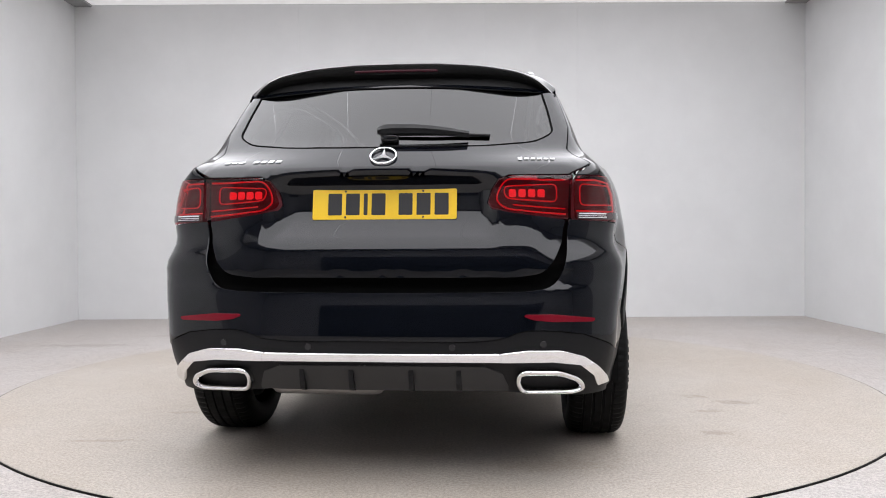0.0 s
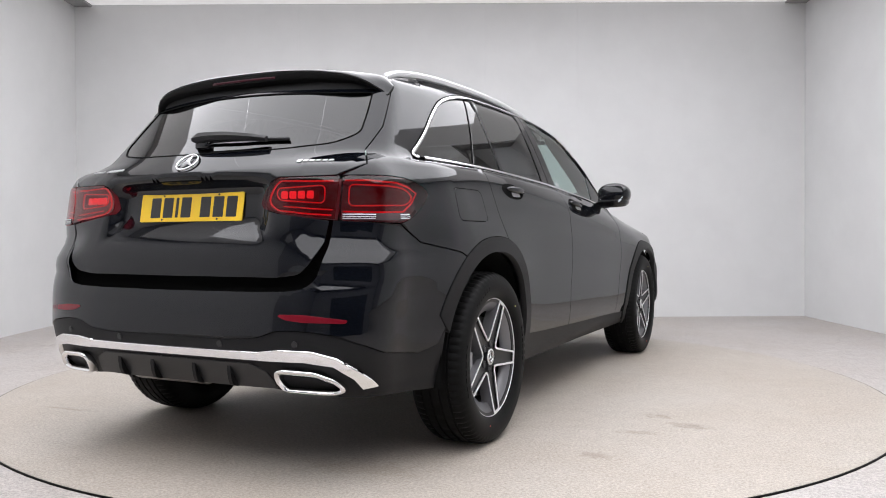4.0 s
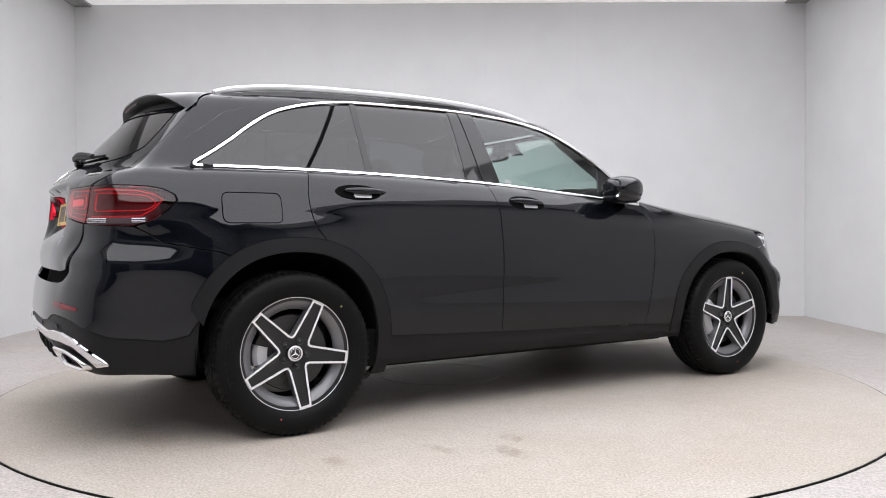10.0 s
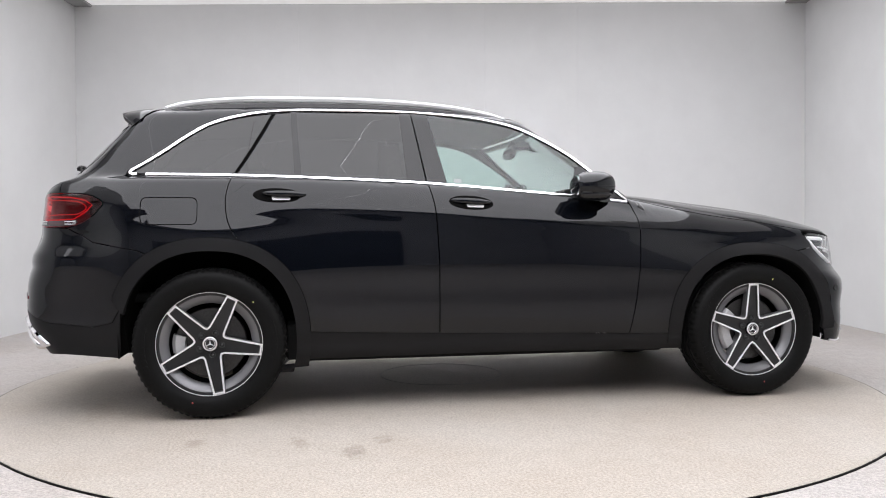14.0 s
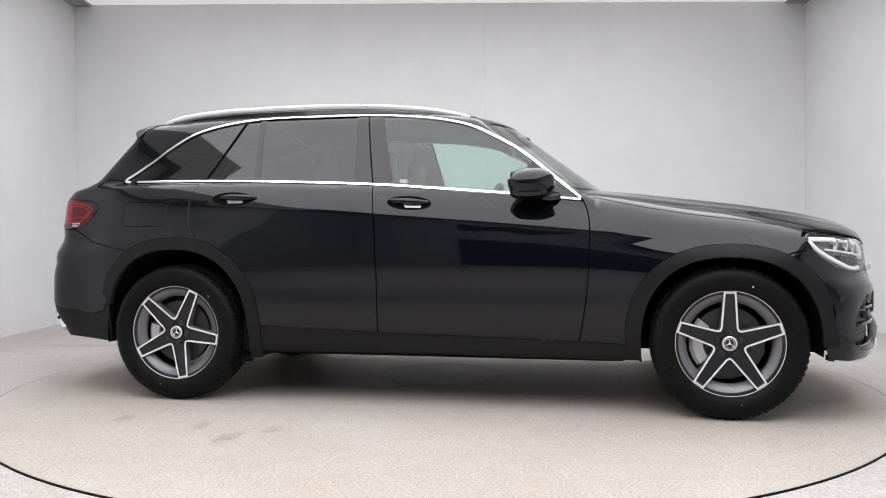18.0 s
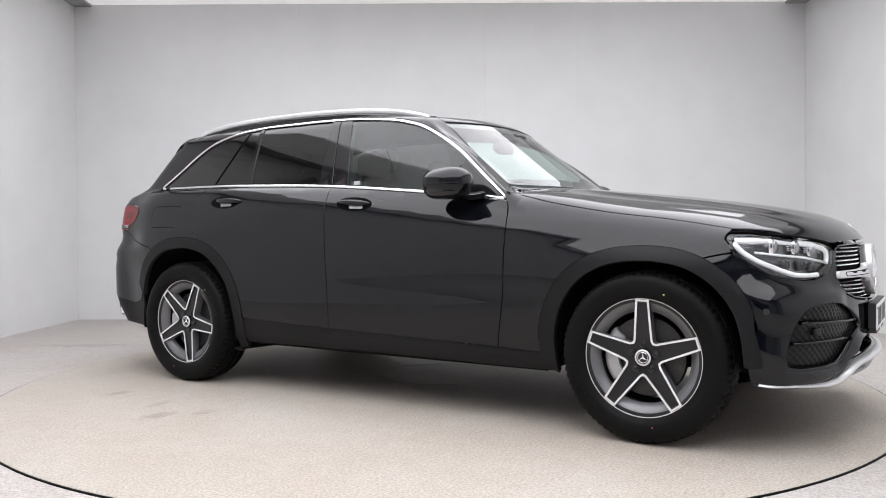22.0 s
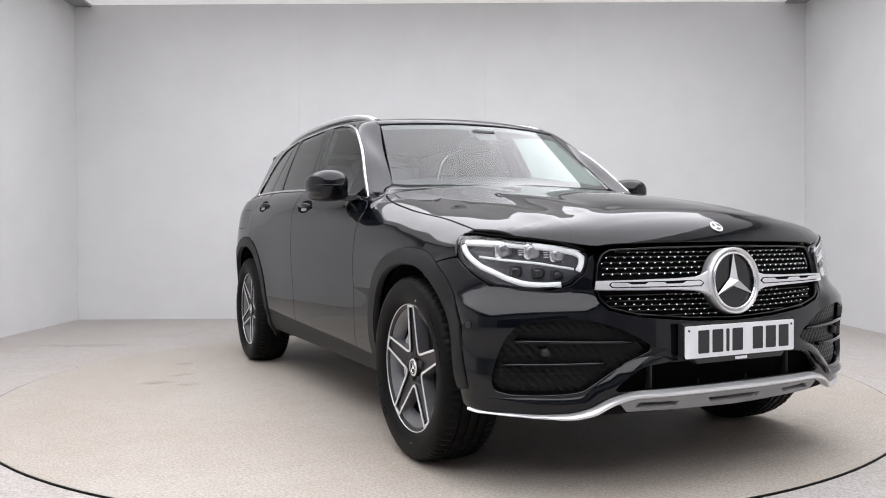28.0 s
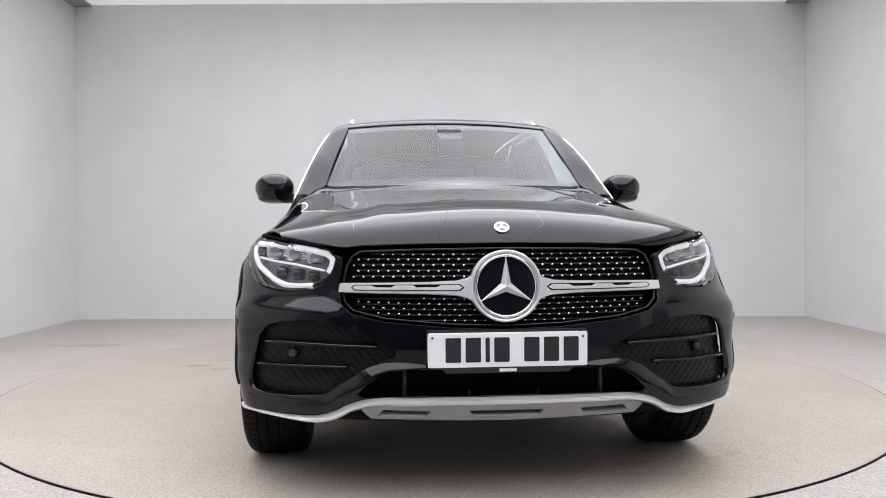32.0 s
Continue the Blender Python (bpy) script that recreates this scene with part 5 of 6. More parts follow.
def plate(M, face, parent, label, name):
    pl = slab_part(name, rect(-0.26, 0.26, -0.0555, 0.0555, 0.008), M, 0.004, face, parent, label, bev=0.001)
    x = -0.203
    for i in range(7):
        if i == 4:
            x += 0.033
        w = 0.014 if i == 2 else 0.05
        slab_part("character_bar", rect(x, x + w, -0.0395, 0.0395, 0.004), M @ Matrix.Translation((0, 0, 0.004)), 0.0009, INK, pl)
        x += w + 0.0145
    for a in (-0.245, 0.245) if face is PLATE_WHITE else (-0.14, 0.14):
        for b in (0.04,) if face is PLATE_WHITE else (-0.047, 0.047):
            slab_part("screw", circle(0.004, 12, a, b), M @ Matrix.Translation((0, 0, 0.004)), 0.002, STEEL, pl)
    return pl


def star(parent, M, r, t, ring_only=False, name="emblem"):
    """A round chrome emblem with three arms."""
    ring = [M @ Vector((r * math.cos(a), r * math.sin(a), t)) for a in np.linspace(0, 2 * math.pi, 48, endpoint=False)]
    n = np.tile(np.array(M.to_3x3() @ Vector((0, 0, 1))), (48, 1))
    w = r * 0.05 if not ring_only else r * 0.075
    vs, fs = ribbon(np.array([tuple(v) for v in ring]), n, [(-w, -t), (-w, 0), (-w * 0.5, w * 0.8), (w * 0.5, w * 0.8), (w, 0), (w, -t)], True)
    em = mesh_part(name, vs, fs, CHROME, parent, "round chrome emblem with three arms")
    vs, fs = [], []
    top = M @ Vector((0, 0, t + r * 0.16))
    vs.append(top)
    for k in range(3):
        a = math.pi / 2 + k * 2 * math.pi / 3
        vs.append(M @ Vector((r * math.cos(a), r * math.sin(a), t * 0.9)))
        b = a + math.pi / 3
        vs.append(M @ Vector((r * 0.19 * math.cos(b), r * 0.19 * math.sin(b), t * 0.3)))
    for k in range(6):
        fs.append((0, 1 + k, 1 + (k + 1) % 6))
    mesh_part("emblem_star", vs, fs, ARMS, em, smooth=False)
    return em


def nose_details(car):
    # grille
    gh = sy([(0, 0.590), (0.19, 0.596), (0.398, 0.615), (0.500, 0.640), (0.532, 0.672), (0.541, 0.72), (0.525, 0.79), (0.505, 0.825), (0.475, 0.842), (0.30, 0.849), (0, 0.853)])
    full = half_full(gh, 3)
    grille = put("grille", sheet(full, step=0.04, off=-0.035, thick=0.0), GAP, car, "black grille with chrome pins")
    loop_on("grille_frame", inset(resample(full, 0.03), 0.004), 0.0035, 0.02, GLOSS_BLACK, grille, -0.026, both=False)
    pin_v, pin_f = lathe([(0.0048, 0.0), (0.0048, 0.010), (0.0034, 0.013), (0.0001, 0.0135)], 8)
    pin_me = None
    edge = np.array([(0, 0.590), (0.19, 0.596), (0.398, 0.615), (0.500, 0.640), (0.532, 0.672), (0.541, 0.72), (0.525, 0.79), (0.505, 0.825), (0.475, 0.842), (0.30, 0.849), (0, 0.853)])
    poly = inset(np.vstack([edge, (edge * [-1, 1])[::-1][1:-1]]), 0.014)
    spots = []
    for r in range(5):
        for i in range(-16, 17):
            spots.append(((i + 0.5 * (r % 2)) * 0.0335, 0.7565 + 0.0185 * r))
    for r in range(6):
        for i in range(-16, 17):
            y = (i + 0.5 * (r % 2)) * 0.0335
            spots.append((y, 0.682 - 0.0180 * r + 0.05 * y * y))
    spots = [s for s in spots if math.hypot(s[0], s[1] - 0.721) > 0.125 and in_poly(np.array([s]), poly)[0] and (abs(s[1] - 0.716) > 0.03)]
    pts = skin_points([a for a, b in spots], [b for a, b in spots], 1)
    nn = normal_at(pts)
    for p, n in zip(pts, nn):
        ob = new("grille_pin", pin_me) if pin_me else mesh_part("grille_pin", pin_v, pin_f, CHROME)
        pin_me = pin_me or ob.data
        ob.parent = grille
        q = Vector((0, 1, 0)).rotation_difference(Vector(n))
        ob.matrix_basis = Matrix.LocRotScale(Vector(p) - Vector(n) * 0.034, q, Vector((1.0, 1.0, 0.8)))
    for z in np.arange(0.612, 0.85, 0.0185):
        if abs(z - 0.716) > 0.03:
            w = min(0.5, 0.5 * math.sqrt(max(0.02, 1 - ((z - 0.72) / 0.17) ** 4)))
            line = np.vstack([sy([(y, z) for y in np.linspace(w, 0, 8)])])
            line = np.vstack([line, mirror(line, 3)[::-1][1:]])
            loop_on("grille_rib", line, 0.0018, 0.006, PAINT_DARK, grille, -0.034, closed=False, both=False)
    # bar and emblem
    bar = [(0.10, 0.765), (0.125, 0.748), (0.16, 0.739), (0.25, 0.735), (0.536, 0.731), (0.541, 0.702), (0.25, 0.697), (0.16, 0.692), (0.125, 0.683), (0.10, 0.668)]
    bars = pair("grille_bar", sheet(sy(bar), step=0.02, off=0.012, thick=0.03, gap=0.001), SATIN, grille, "satin silver grille bar")
    pair("bar_slot", sheet(sy([(0.135, 0.716), (0.15, 0.727), (0.49, 0.725), (0.50, 0.716), (0.49, 0.707), (0.15, 0.705)]), step=0.03, off=0.0135, thick=0.004), GAP, bars)
    pair("bar_inlay", sheet(sy([(0.142, 0.716), (0.154, 0.7235), (0.21, 0.723), (0.225, 0.716), (0.29, 0.716), (0.30, 0.7225), (0.36, 0.7225), (0.37, 0.716), (0.42, 0.716), (0.435, 0.722), (0.487, 0.722), (0.494, 0.716), (0.487, 0.710), (0.154, 0.7085)]), step=0.03, off=0.016, thick=0.004), SATIN, bars)
    M = frame_at((2.205, 0, 0.721), (1, 0, 0.06))
    ring = []
    for a in np.linspace(0, 2 * math.pi, 64, endpoint=False):
        ring.append(tuple(M @ Vector((0.110 * math.cos(a), 0.110 * math.sin(a), 0.015))))
    n = np.tile(np.array(M.to_3x3() @ Vector((0, 0, 1))), (64, 1))
    vs, fs = ribbon(np.array(ring), n, [(-0.008, -0.03), (-0.008, 0.016), (-0.004, 0.019), (0.003, 0.012), (0.011, -0.008), (0.011, -0.03)], True)
    mesh_part("emblem_surround", vs, fs, SATIN, grille, "satin silver emblem surround")
    slab_part("emblem_disc", circle(0.105, 64), M @ Matrix.Translation((0, 0, -0.01)), 0.028, GLOSS_BLACK, grille)
    star(grille, M @ Matrix.Translation((0, 0, 0.018)), 0.0995, 0.010)
    # bonnet badge
    p = plan([2.145], [0.0])
    M = frame_at(p[0], normal_at(p)[0], (-1, 0, 0))
    b = slab_part("bonnet_badge", circle(0.026, 32), M, 0.003, SATIN, car, "small round silver bonnet badge", bev=0.001)
    for k in range(3):
        a = math.pi / 2 + k * 2 * math.pi / 3 + math.pi / 3
        slab_part("badge_field", [(0.006 * math.cos(a), 0.006 * math.sin(a)), (0.019 * math.cos(a - 0.75), 0.019 * math.sin(a - 0.75)), (0.020 * math.cos(a), 0.020 * math.sin(a)), (0.019 * math.cos(a + 0.75), 0.019 * math.sin(a + 0.75))], M @ Matrix.Translation((0, 0, 0.003)), 0.0004, mat("grey_enamel", (0.14, 0.14, 0.15), 0.3, 0.5), b)
    # headlamps
    lamp = np.vstack([sx([(1.766, 0.876), (1.772, 0.886), (1.828, 0.889), (1.945, 0.876)]), sy([(0.622, 0.850), (0.549, 0.824), (0.568, 0.762), (0.617, 0.722), (0.70, 0.703), (0.76, 0.707)]), sx([(1.937, 0.720), (1.868, 0.762), (1.812, 0.805)])])
    lamp = np.array(rounded(lamp, 0.02, 4))
    hl = pair("headlamp", sheet(lamp, step=0.03, off=-0.045, thick=0.0, gap=0.001), REFLECTOR, car, "LED headlamp with clear lens")
    pair("lens", sheet(lamp, step=0.02, off=0.0015, gap=0.002, thick=0.006), LENS_CLEAR, hl, "clear lens")
    drl1 = np.vstack([sx(spline([(1.80, 0.874), (1.93, 0.864)], 4)), sy(spline([(0.70, 0.853), (0.62, 0.838), (0.585, 0.826), (0.572, 0.812), (0.574, 0.790), (0.586, 0.765)], 5))])
    drl2 = np.vstack([sx(spline([(1.80, 0.858), (1.835, 0.82), (1.89, 0.782)], 4)), sy(spline([(0.79, 0.742), (0.75, 0.726), (0.70, 0.720), (0.64, 0.722)], 5))])
    loop_on("light_guide", drl1, 0.0105, 0.012, WHITE_GLOW, hl, -0.022, closed=False)
    loop_on("light_guide", drl2, 0.0095, 0.012, WHITE_GLOW, hl, -0.022, closed=False)
    midl = np.vstack([sx([(1.88, 0.815), (1.96, 0.804)]), sy([(0.70, 0.793), (0.60, 0.773)])])
    loop_on("light_guide", midl, 0.004, 0.010, WHITE_GLOW, hl, -0.020, closed=False)
    for y, z, r, m in ((0.778, 0.836, 0.030, PROJECTOR), (0.704, 0.831, 0.030, PROJECTOR), (0.636, 0.818, 0.026, PROJECTOR), (0.755, 0.762, 0.021, HOUSING), (0.695, 0.757, 0.020, HOUSING), (0.642, 0.750, 0.018, HOUSING)):
        p = skin_point(y, z, 1)[0]
        c = two("projector", *blob(tuple(p - [0.032, 0.008, 0]), (0.016, r, r * 0.85), (2.6, 2.6), 24, 12), m, hl)
        two("projector_rim", *blob(tuple(p - [0.040, 0.010, 0]), (0.012, r * 1.18, r * 1.02), (3.5, 3.5), 24, 10), CHROME if m is PROJECTOR else PAINT_DARK, c)
    for y, z in ((0.738, 0.832), (0.671, 0.824)):
        for d in (-0.012, -0.004, 0.004, 0.012):
            p = skin_point(y, z + d, 1)[0]
            two("lamp_fin", *blob(tuple(p - [0.028, 0.006, 0]), (0.006, 0.010, 0.0022), (3, 3), 12, 6), SATIN, hl)
    top = np.vstack([sx([(1.770, 0.893), (1.828, 0.895), (1.88, 0.890), (1.945, 0.882)]), sy([(0.70, 0.872), (0.622, 0.856), (0.56, 0.834)])])
    loop_on("bonnet_seal", spline(top, 4), 0.004, 0.003, GAP, car, 0.0, closed=False)
    pair("lamp_bezel", sheet(np.vstack([lamp, lamp[:1]])[:-1], step=0.03, off=-0.012, thick=0.01, holes=[inset(resample(lamp, 0.02), 0.008)]), GLOSS_BLACK, hl)
    # lower intake, side intakes
    put("lower_intake", sheet(inset(resample(INTAKE_GIRTH(), 0.03), -0.045), step=0.05, off=-0.06, thick=0.0), GAP, car)
    for y in (-0.33, -0.115, 0.115, 0.33):
        part("intake_rib", box_bm(2.12, 2.175, y - 0.006, y + 0.006, 0.35, 0.47, 0.002, 1), PAINT_DARK, car)
    # gloss blade that sweeps from below the side intake up to the number plate
    line = np.vstack([sx([(1.985, 0.345)]), sy(spline([(0.80, 0.340), (0.72, 0.336), (0.64, 0.336), (0.592, 0.342), (0.548, 0.374), (0.495, 0.404), (0.445, 0.438), (0.395, 0.457), (0.33, 0.462), (0.26, 0.463)], 4))])
    p = girth(line[:, 0], line[:, 1])
    n = normal_at(p)
    wid = np.interp(np.arange(len(p)) / (len(p) - 1), [0, 0.08, 0.45, 0.62, 0.9, 1], [0.15, 0.55, 0.8, 1.35, 0.8, 0.3])
    vs, fs = ribbon(p, n, [(-0.016, -0.012), (-0.016, 0.001), (0.006, 0.017), (0.013, 0.018), (0.017, 0.010), (0.017, -0.012)])
    rep = np.repeat(p, 6, axis=0)
    two("bumper_blade", rep + (vs - rep) * np.repeat(wid, 6)[:, None], fs, PAINT, car, "gloss black bumper blade", deg=35)
    fog = inset(resample(FOG_GIRTH(), 0.02), -0.010)

    def scales(p):
        a = np.abs(((p[:, 1] * 34 + np.floor(p[:, 2] * 62) * 0.5) % 1.0) - 0.5)
        b = np.abs(((p[:, 2] * 62) % 1.0) - 0.5)
        return 0.0040 * sstep(0.34, 0.16, a) * sstep(0.30, 0.12, b)

    ins = pair("side_intake", sheet(fog, step=0.0065, off=-0.032, thick=0.0, relief=scales), SCALED, car, "black side intake with scaled mesh")
    for za, zb, y0, y1 in ((0.533, 0.525, 0.80, 0.42), (0.455, 0.458, 0.83, 0.52)):
        y = np.linspace(y0, y1, 10)
        line = np.vstack([sy([(a, za + (zb - za) * (y0 - a) / (y0 - y1)) for a in y])])
        loop_on("intake_blade", line, 0.006, 0.026, PAINT, ins, -0.028, closed=False)
    two("sensor", *blob(tuple(skin_point(0.70, 0.495, 1)[0] + [-0.028, 0, 0]), (0.02, 0.017, 0.017), (2, 2.6), 20, 10), PAINT_DARK, ins)
    # front plate
    M = frame_at((2.262, 0, 0.520), (1, 0, 0.0))
    plate(M, PLATE_WHITE, car, "white front number plate", "front_number_plate")
    h = slab_part("plate_holder", [(-0.20, -0.083), (0.20, -0.083), (0.225, -0.058), (0.262, -0.054), (0.262, 0.054), (-0.262, 0.054), (-0.262, -0.054), (-0.225, -0.058)], M @ Matrix.Translation((0, 0.008, -0.03)), 0.029, PAINT_DARK, car)
    slab_part("maker_mark", rect(-0.028, 0.028, -0.005, 0.005), M @ Matrix.Translation((0, -0.066, 0.0)), 0.0015, PLATE_WHITE, h, "small pale lettering bar")
    # lip and skid plate
    line = np.vstack([sx(spline([(1.90, 0.296), (1.945, 0.291)], 4)), sy(spline([(0.80, 0.287), (0.70, 0.283), (0.61, 0.286), (0.555, 0.302), (0.505, 0.327), (0.45, 0.343), (0.3, 0.349), (0.0, 0.352)], 5))])
    line = np.vstack([line, mirror(line, 3)[::-1][1:]])
    p = girth(line[:, 0], line[:, 1])
    n = normal_at(p)
    vs, fs = ribbon(p + n * 0.005, n, [(-0.013, -0.005), (-0.013, 0.012), (-0.006, 0.026), (0.004, 0.028), (0.012, 0.016), (0.013, -0.005)])
    rep = np.repeat(p, 6, axis=0)
    vs = rep + (vs - rep) * np.repeat(0.32 + 0.60 * sstep(0.80, 0.50, np.abs(p[:, 1])), 6)[:, None]
    lip = crease(mesh_part("front_lip", vs, fs, SATIN, car, "satin silver front lip"), 50)
    sk = sy([(0, 0.345), (0.44, 0.338), (0.47, 0.32), (0.44, 0.292), (0.0, 0.286)])
    slots = [sy([(0.42, 0.301), (0.26, 0.300), (0.245, 0.318), (0.40, 0.322)])]
    c = sy([(0.11, 0.299), (0.0, 0.299)]), sy([(0.0, 0.320), (0.125, 0.320)])
    mid = np.vstack([c[0], mirror(c[0], 3)[::-1][1:], mirror(c[1], 3)[::-1], c[1][1:]])
    put("skid_plate", sheet(half_full(sk, 3), step=0.02, off=0.006, thick=0.03, holes=[slots[0], mirror(slots[0], 3)[::-1], mid]), SKID, lip, "dull silver skid plate")
    # chin behind the lip
    ch = np.vstack([sx([(1.865, 0.285), (1.93, 0.272)]), sy([(0.72, 0.262), (0.55, 0.262), (0.3, 0.262), (0, 0.262)])])
    ct = np.vstack([sy([(0, 0.35), (0.45, 0.345), (0.6, 0.30), (0.8, 0.295)]), sx([(1.90, 0.31), (1.86, 0.32)])])
    put("chin", sheet(np.vstack([ch, mirror(ch, 3)[::-1][1:], mirror(ct, 3)[::-1], ct[1:]]), step=0.04, off=-0.02, thick=0.0), WELL, car)
    # parking sensors on the corners, tow-eye cover
    for s in (1, -1):
        p = girth(*sx([(1.93, 0.585)]).T)
        nn = normal_at(p)[0] * [1, s, 1]
        slab_part("parking_sensor", circle(0.013, 20), frame_at(p[0] * [1, s, 1], nn), 0.002, PAINT_DARK, car)
    # cowl and front wipers
    put("cowl", sheet([(0.73, -0.66), (0.84, -0.4), (0.885, 0), (0.84, 0.4), (0.73, 0.66), (0.62, 0.66), (0.72, 0.35), (0.76, 0), (0.72, -0.35), (0.62, -0.66)], "plan", step=0.05, off=-0.03, thick=0), PLASTIC, car)


def interior(car):
    part("dashboard", box_bm(0.22, 0.80, -0.70, 0.70, 0.72, 1.055, 0.08, 4), INTERIOR, car)
    put("headliner", sheet([(0.25, -0.54), (0.3, 0), (0.25, 0.54), (-1.65, 0.54), (-1.65, -0.54)], "plan", step=0.12, off=-0.035, thick=0), HEADLINER, car)
    tr = [(0.70, 0.35), (0.72, 1.05), (-0.3, 1.145), (-1.3, 1.17), (-1.75, 1.17), (-1.75, 0.9), (-1.0, 0.9), (-0.95, 0.36)]
    pair("door_lining", sheet(sx(tr), step=0.12, off=-0.06, thick=0, edge=0.08), INTERIOR, car)
    pil = [(-0.45, 1.15), (-0.25, 1.14), (-0.33, 1.53), (-0.47, 1.54)]
    pair("pillar_lining", sheet(sx(pil), step=0.08, off=-0.03, thick=0.02), INTERIOR, car)
    # seats
    def seat(x, y, w, name, parent):
        vs, fs = blob((x + 0.06, y, 0.62), (0.27, w, 0.11), (4, 3), 24, 12)
        s = mesh_part(name, vs, fs, LEATHER, parent)
        lean = lambda a, b, c: (a - 0.28 * (c + 0.33), b, c)
        mesh_part("backrest", *blob((x - 0.17, y, 0.93), (0.075, w * 0.95, 0.31), (3.5, 3), 24, 14, lean), LEATHER, s)
        if w < 0.4:
            mesh_part("headrest", *blob((x - 0.36, y, 1.30), (0.05, 0.13, 0.085), (3, 2.6), 20, 12), LEATHER, s)
            for d in (-0.05, 0.05):
                vs, fs = tube([(x - 0.34, y + d, 1.15), (x - 0.355, y + d, 1.26)], 0.006)
                mesh_part("headrest_post", vs, fs, STEEL, s)
        return s
    for y in (-0.37, 0.37):
        seat(-0.02, y, 0.25, "front_seat", car)
    b = seat(-0.88, 0, 0.62, "rear_bench", car)
    for y in (-0.4, 0, 0.4):
        mesh_part("headrest", *blob((-1.24, y, 1.235), (0.045, 0.12, 0.07), (3, 2.6), 20, 12), LEATHER, b)
    # steering wheel on the car's right
    c = np.array((0.20, -0.37, 1.0))
    ring = [c + np.array((0.08 * math.sin(a), 0.185 * math.cos(a), 0.168 * math.sin(a))) for a in np.linspace(0, 2 * math.pi, 40, endpoint=False)]
    sw = mesh_part("steering_wheel", *tube(ring, 0.015, 8, True), LEATHER, car)
    mesh_part("hub", *blob(tuple(c), (0.03, 0.07, 0.06), (2.5, 2.5), 16, 10), INTERIOR, sw)
    mesh_part("spoke", *blob(tuple(c), (0.014, 0.18, 0.02), (3, 3), 16, 8), INTERIOR, sw)
    mesh_part("rear_view_mirror", *blob((0.30, 0, 1.395), (0.025, 0.115, 0.034), (3, 2.6), 24, 10), GLOSS_BLACK, car, "black interior rear-view mirror")
    part("camera_housing", box_bm(0.30, 0.42, -0.075, 0.075, 1.42, 1.475, 0.02, 3), GLOSS_BLACK, car)
    put("screen_band", sheet([(0.343 - 0.33 * y * y + 0.012, y) for y in np.linspace(-0.556, 0.556, 15)] + [(0.385 - 0.33 * y * y, y) for y in np.linspace(0.55, 0.08, 9)] + [(0.47, 0.055), (0.475, -0.055)] + [(0.385 - 0.33 * y * y, y) for y in np.linspace(-0.08, -0.55, 9)], "plan", step=0.05, off=-0.010, thick=0), GLOSS_BLACK, car)


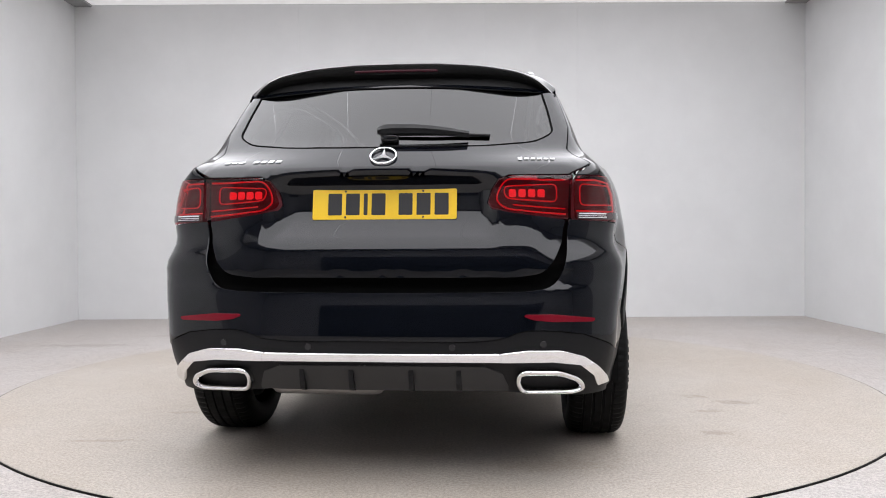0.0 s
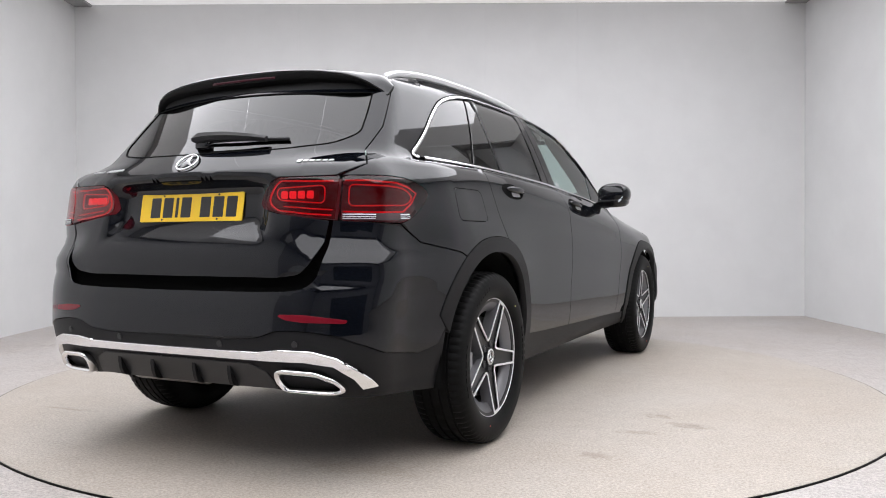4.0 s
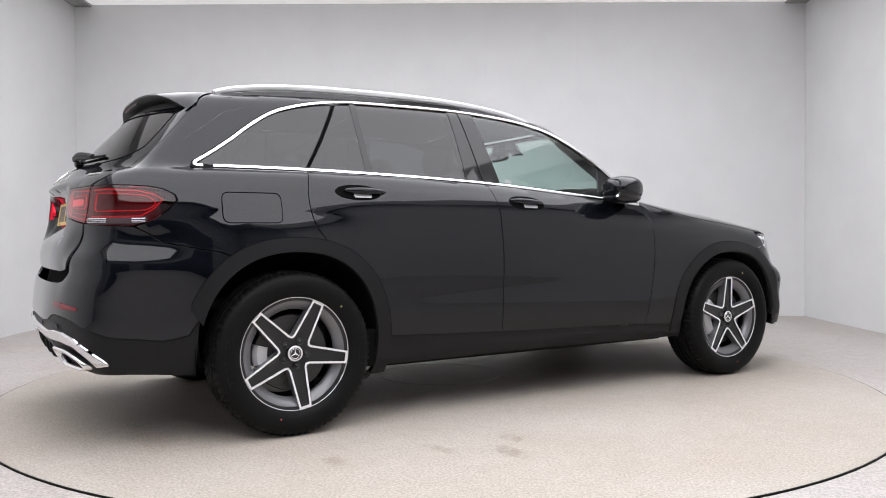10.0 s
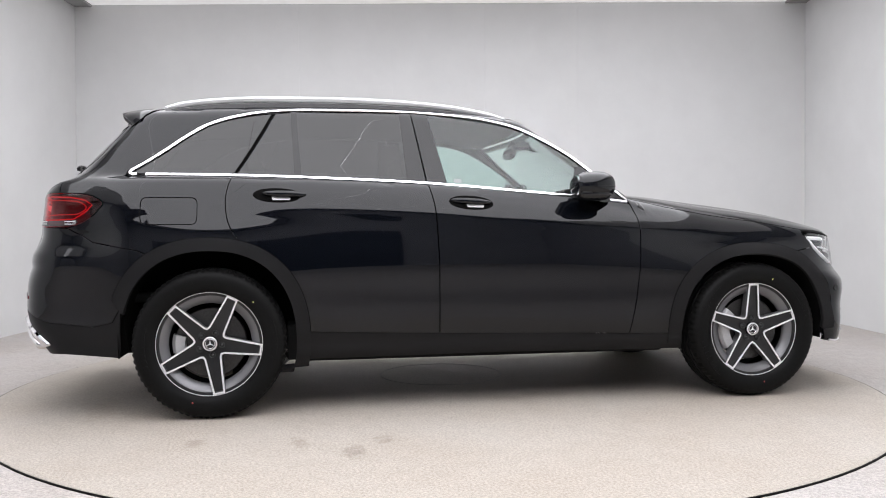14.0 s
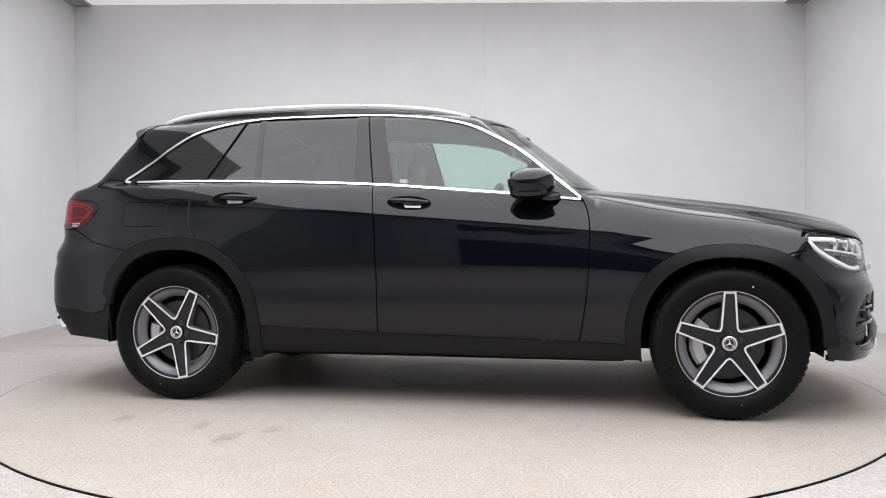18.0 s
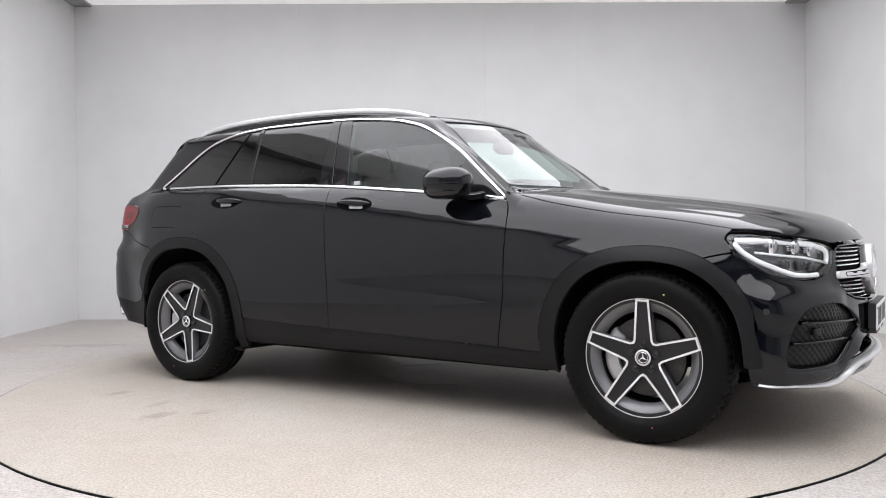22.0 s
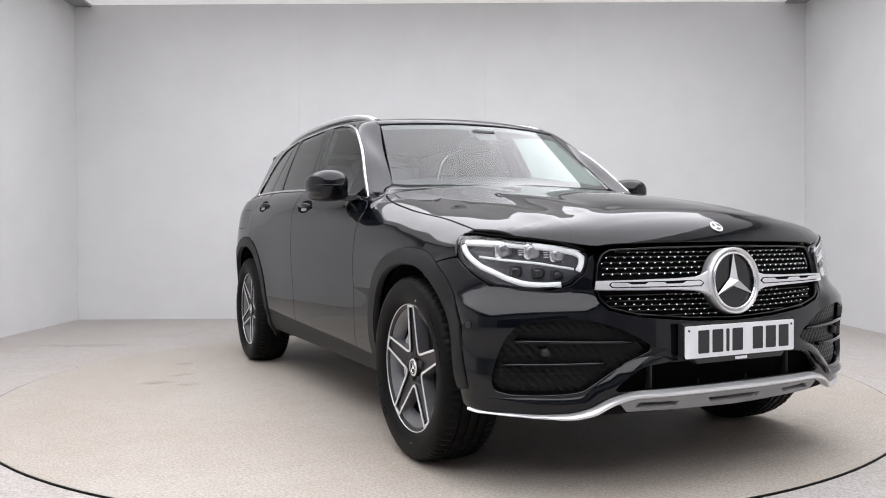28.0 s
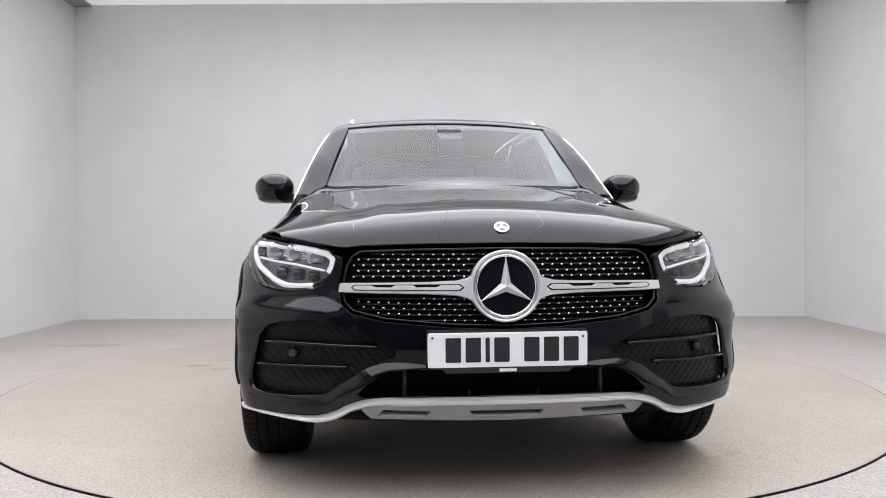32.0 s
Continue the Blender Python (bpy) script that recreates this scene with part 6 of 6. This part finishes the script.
def wheels(car):
    # right-hand wheel, outer face towards -y; tyre centre line at y = 0
    R = 0.367
    prof = [(0.252, -0.100), (0.262, -0.112), (0.285, -0.121), (0.312, -0.1235), (0.332, -0.120), (0.346, -0.113), (0.356, -0.103), (0.3625, -0.090), (0.3655, -0.072)]
    for g in (-0.058, -0.020, 0.020, 0.058):
        prof += [(0.3668, g - 0.006), (0.3595, g - 0.004), (0.3595, g + 0.004), (0.3668, g + 0.006)]
    prof += [(0.3655, 0.072), (0.3625, 0.090), (0.356, 0.103), (0.346, 0.113), (0.312, 0.123), (0.262, 0.112), (0.252, 0.10)]
    n = 216
    vs, fs = lathe(prof, n)
    k = len(prof)
    for i in range(n):
        for j in range(k):
            if prof[j][0] > 0.355 and abs(prof[j][1]) > 0.062 and i % 3 == 0:
                x, y, z = vs[i * k + j]
                s = 1 - 0.0065 / 0.36
                vs[i * k + j] = (x * s, y, z * s)
            elif prof[j][0] > 0.362 and (i * 2 + int(prof[j][1] * 100)) % 7 == 0:
                x, y, z = vs[i * k + j]
                vs[i * k + j] = (x * 0.991, y, z * 0.991)
    rimp = [(0.20, 0.09), (0.222, 0.08), (0.226, -0.02), (0.232, -0.078), (0.236, -0.094), (0.252, -0.098)]
    face = -0.0985
    for x, phase in ((-1.4365, 64), (1.4365, 90)):
        w = new("wheel")
        w.parent = car
        w.location = (x, -0.808, 0.366)
        t = crease(mesh_part("tyre", vs, fs, RUBBER, w, "black road tyre"), 45)
        for a0, a1, r0, r1 in ((100, 140, 0.298, 0.322), (40, 70, 0.302, 0.318), (280, 318, 0.298, 0.322)):
            m = 7
            for i in range(m):
                b0 = radians(a0 + phase + (a1 - a0) * i / m)
                b1 = radians(a0 + phase + (a1 - a0) * (i + 0.66) / m)
                q = [(r * math.cos(b), -0.1242 - 0.0004 * (r0 == 0.298), r * math.sin(b)) for r, b in ((r0, b0), (r0, b1), (r1, b1), (r1, b0))]
                q2 = [(a, -0.119, c) for a, b, c in q]
                mesh_part("sidewall_bar", q + q2, [(0, 1, 2, 3), (0, 4, 5, 1), (1, 5, 6, 2), (2, 6, 7, 3), (3, 7, 4, 0)], RUBBER, t, smooth=False)
        for a, c in ((phase - 20, (0.7, 0.72, 0.2)), (phase - 170, (0.5, 0.06, 0.05))):
            b = radians(a)
            mesh_part("paint_dot", *blob((0.29 * math.cos(b), -0.1215, 0.29 * math.sin(b)), (0.004, 0.0015, 0.004), (2, 2), 10, 6), mat("dot_paint", c, 0.5), t)
        lv, lf = lathe(rimp, 96)
        rim = crease(mesh_part("rim", lv, lf, CHANNEL, w, "grey and machined five-spoke alloy rim"), 30)
        lv, lf = lathe([(0.196, -0.050), (0.199, -0.072), (0.236, -0.090), (0.246, -0.0945), (0.249, -0.0965)], 96)
        mesh_part("rim_face", lv, lf, WHEEL_GREY, rim)
        lv, lf = lathe([(0.2485, -0.0945), (0.2500, -0.0995), (0.2565, -0.1005), (0.2600, -0.0970), (0.2600, -0.085)], 96)
        crease(mesh_part("rim_edge", lv, lf, MACHINED, rim, "bright machined rim edge"), 35)
        # spokes: one star with a machined border
        out = []
        for i in range(5):
            a = radians(phase + 72 * i)
            for d, r in ((-36, 0.078), (-29, 0.084), (-6.5, 0.249), (6.5, 0.249), (29, 0.084)):
                b = a + radians(d)
                out.append((r * math.cos(b), r * math.sin(b)))
        out = np.array(out)
        inn = inset(out, 0.0085)
        nk = len(out)

        def drop(r):
            return face + 0.020 * (1 - r / 0.25) ** 1.0
        def ringv(pp, dy):
            return [(a, drop(math.hypot(a, b)) + dy, b) for a, b in pp]
        V = ringv(out, -0.002) + ringv(inn, -0.002) + ringv(out, 0.001) + ringv(inn, 0.004)
        F = []
        for i in range(nk):
            j = (i + 1) % nk
            F += [(i, j, nk + j, nk + i), (i, 2 * nk + i, 2 * nk + j, j), (nk + i, nk + j, 3 * nk + j, 3 * nk + i)]
        mesh_part("spoke_edge", V, F, MACHINED, rim, "bright machined spoke edges", smooth=False)
        for i in range(5):
            idx = [5 * i + j for j in range(5)] + [(5 * i + 5) % nk]
            po = [out[j] for j in idx]
            pi = [inn[j] for j in idx]
            V = ringv(po, 0.001) + [(a * 0.99, b + 0.05, c * 0.99) for a, b, c in ringv(po, 0.0)]
            m = len(po)
            F = [(j, j + 1, m + j + 1, m + j) for j in range(m - 1)]
            sp = mesh_part("spoke", V, F, WHEEL_GREY, rim, smooth=False)
            V = [(0, drop(0) + 0.010, 0)] + [(a, drop(math.hypot(a, b)) + 0.008, b) for a, b in pi] + [(a, drop(math.hypot(a, b)) + 0.001, b) for a, b in pi]
            F = [(0, 1 + j, 2 + j) for j in range(m - 1)] + [(1 + j, 1 + m + j, 2 + m + j, 2 + j) for j in range(m - 1)]
            mesh_part("spoke_channel", V, F, CHANNEL, sp, smooth=False)
            a = radians(phase + 72 * i)
            bv, bf = lathe([(0.0155, 0.006), (0.0155, -0.0005), (0.0130, -0.0005), (0.0130, 0.006), (0.008, 0.006), (0.008, 0.001), (0.0001, 0.001)], 14)
            mesh_part("wheel_bolt", [(p + 0.056 * math.cos(a), q + drop(0.05) - 0.001, r + 0.056 * math.sin(a)) for p, q, r in bv], bf, BOLT, rim)
        cv, cf = lathe([(0.036, 0.012), (0.036, -0.008), (0.033, -0.011), (0.024, -0.0115), (0.0235, -0.0095), (0.0001, -0.0095)], 32)
        cap = crease(mesh_part("hub_cap", [(p, q + drop(0), r) for p, q, r in cv], cf, HOUSING, rim, "dark hub cap with chrome emblem"), 35)
        star(cap, frame_at((0, drop(0) - 0.0095, 0), (0, -1, 0)), 0.022, 0.0015, True)
        cr, cg = lathe([(0.0270, -0.0125), (0.0345, -0.0125), (0.0350, -0.0105)], 32)
        mesh_part("cap_ring", [(p, q + drop(0), r) for p, q, r in cr], cg, SATIN, cap)
        dv, df = lathe([(0.07, -0.035), (0.168, -0.035), (0.172, -0.030), (0.172, -0.012), (0.168, -0.007), (0.07, -0.007)], 64)
        crease(mesh_part("brake_disc", dv, df, STEEL, w, "steel brake disc"), 35)
        bl = lathe([(0.075, -0.05), (0.07, -0.03), (0.07, 0.05)], 32)
        mesh_part("hub_carrier", *bl, HOUSING, w)
        cvs, cfs = [], []
        c0, c1 = (140, 218) if x > 0 else (165, 195)
        for a in np.linspace(c0, c1, 12):
            b = radians(a)
            for r, yy in ((0.115, -0.045), (0.12, -0.058), (0.165, -0.060), (0.182, -0.045), (0.182, 0.02)):
                cvs.append((r * math.cos(b), yy, r * math.sin(b)))
        for i in range(11):
            for j in range(4):
                cfs.append((i * 5 + j, i * 5 + j + 1, i * 5 + 6 + j, i * 5 + 5 + j))
        cfs += [(0, 1, 2, 3, 4), (55, 56, 57, 58, 59)]
        crease(mesh_part("brake_caliper", cvs, cfs, CALIPER, w, "grey brake caliper"), 30)
        copy_thing(w, pose(x, 0.808, 0.366, 0, 0, 180))


def build_car():
    car = tagged(new("car"), "glossy black five-door sport utility vehicle with chrome trim", "car")
    liners(car)
    fd, rd, gate = car_body(car)
    trims(car, fd, rd, gate)
    tail_details(car, gate)
    nose_details(car)
    interior(car)
    wheels(car)
    return car


CAR = build_car()


# ---------------------------------------------------------------- what moves
def motions():
    turn = lambda t: 85.023 - 5.4025 * t + 0.003034 * t * t
    rows = [4.0 * i for i in range(9)]
    off = Vector((0.1473, 0.0066, 0))
    walk(CAR, [(t, pose(0, 0, 0, 0, 0, turn(t)) @ Matrix.Translation(off)) for t in rows])
    walk(TABLE, [(t, pose(0, 0, 0, 0, 0, turn(t) - turn(0))) for t in rows])


motions()
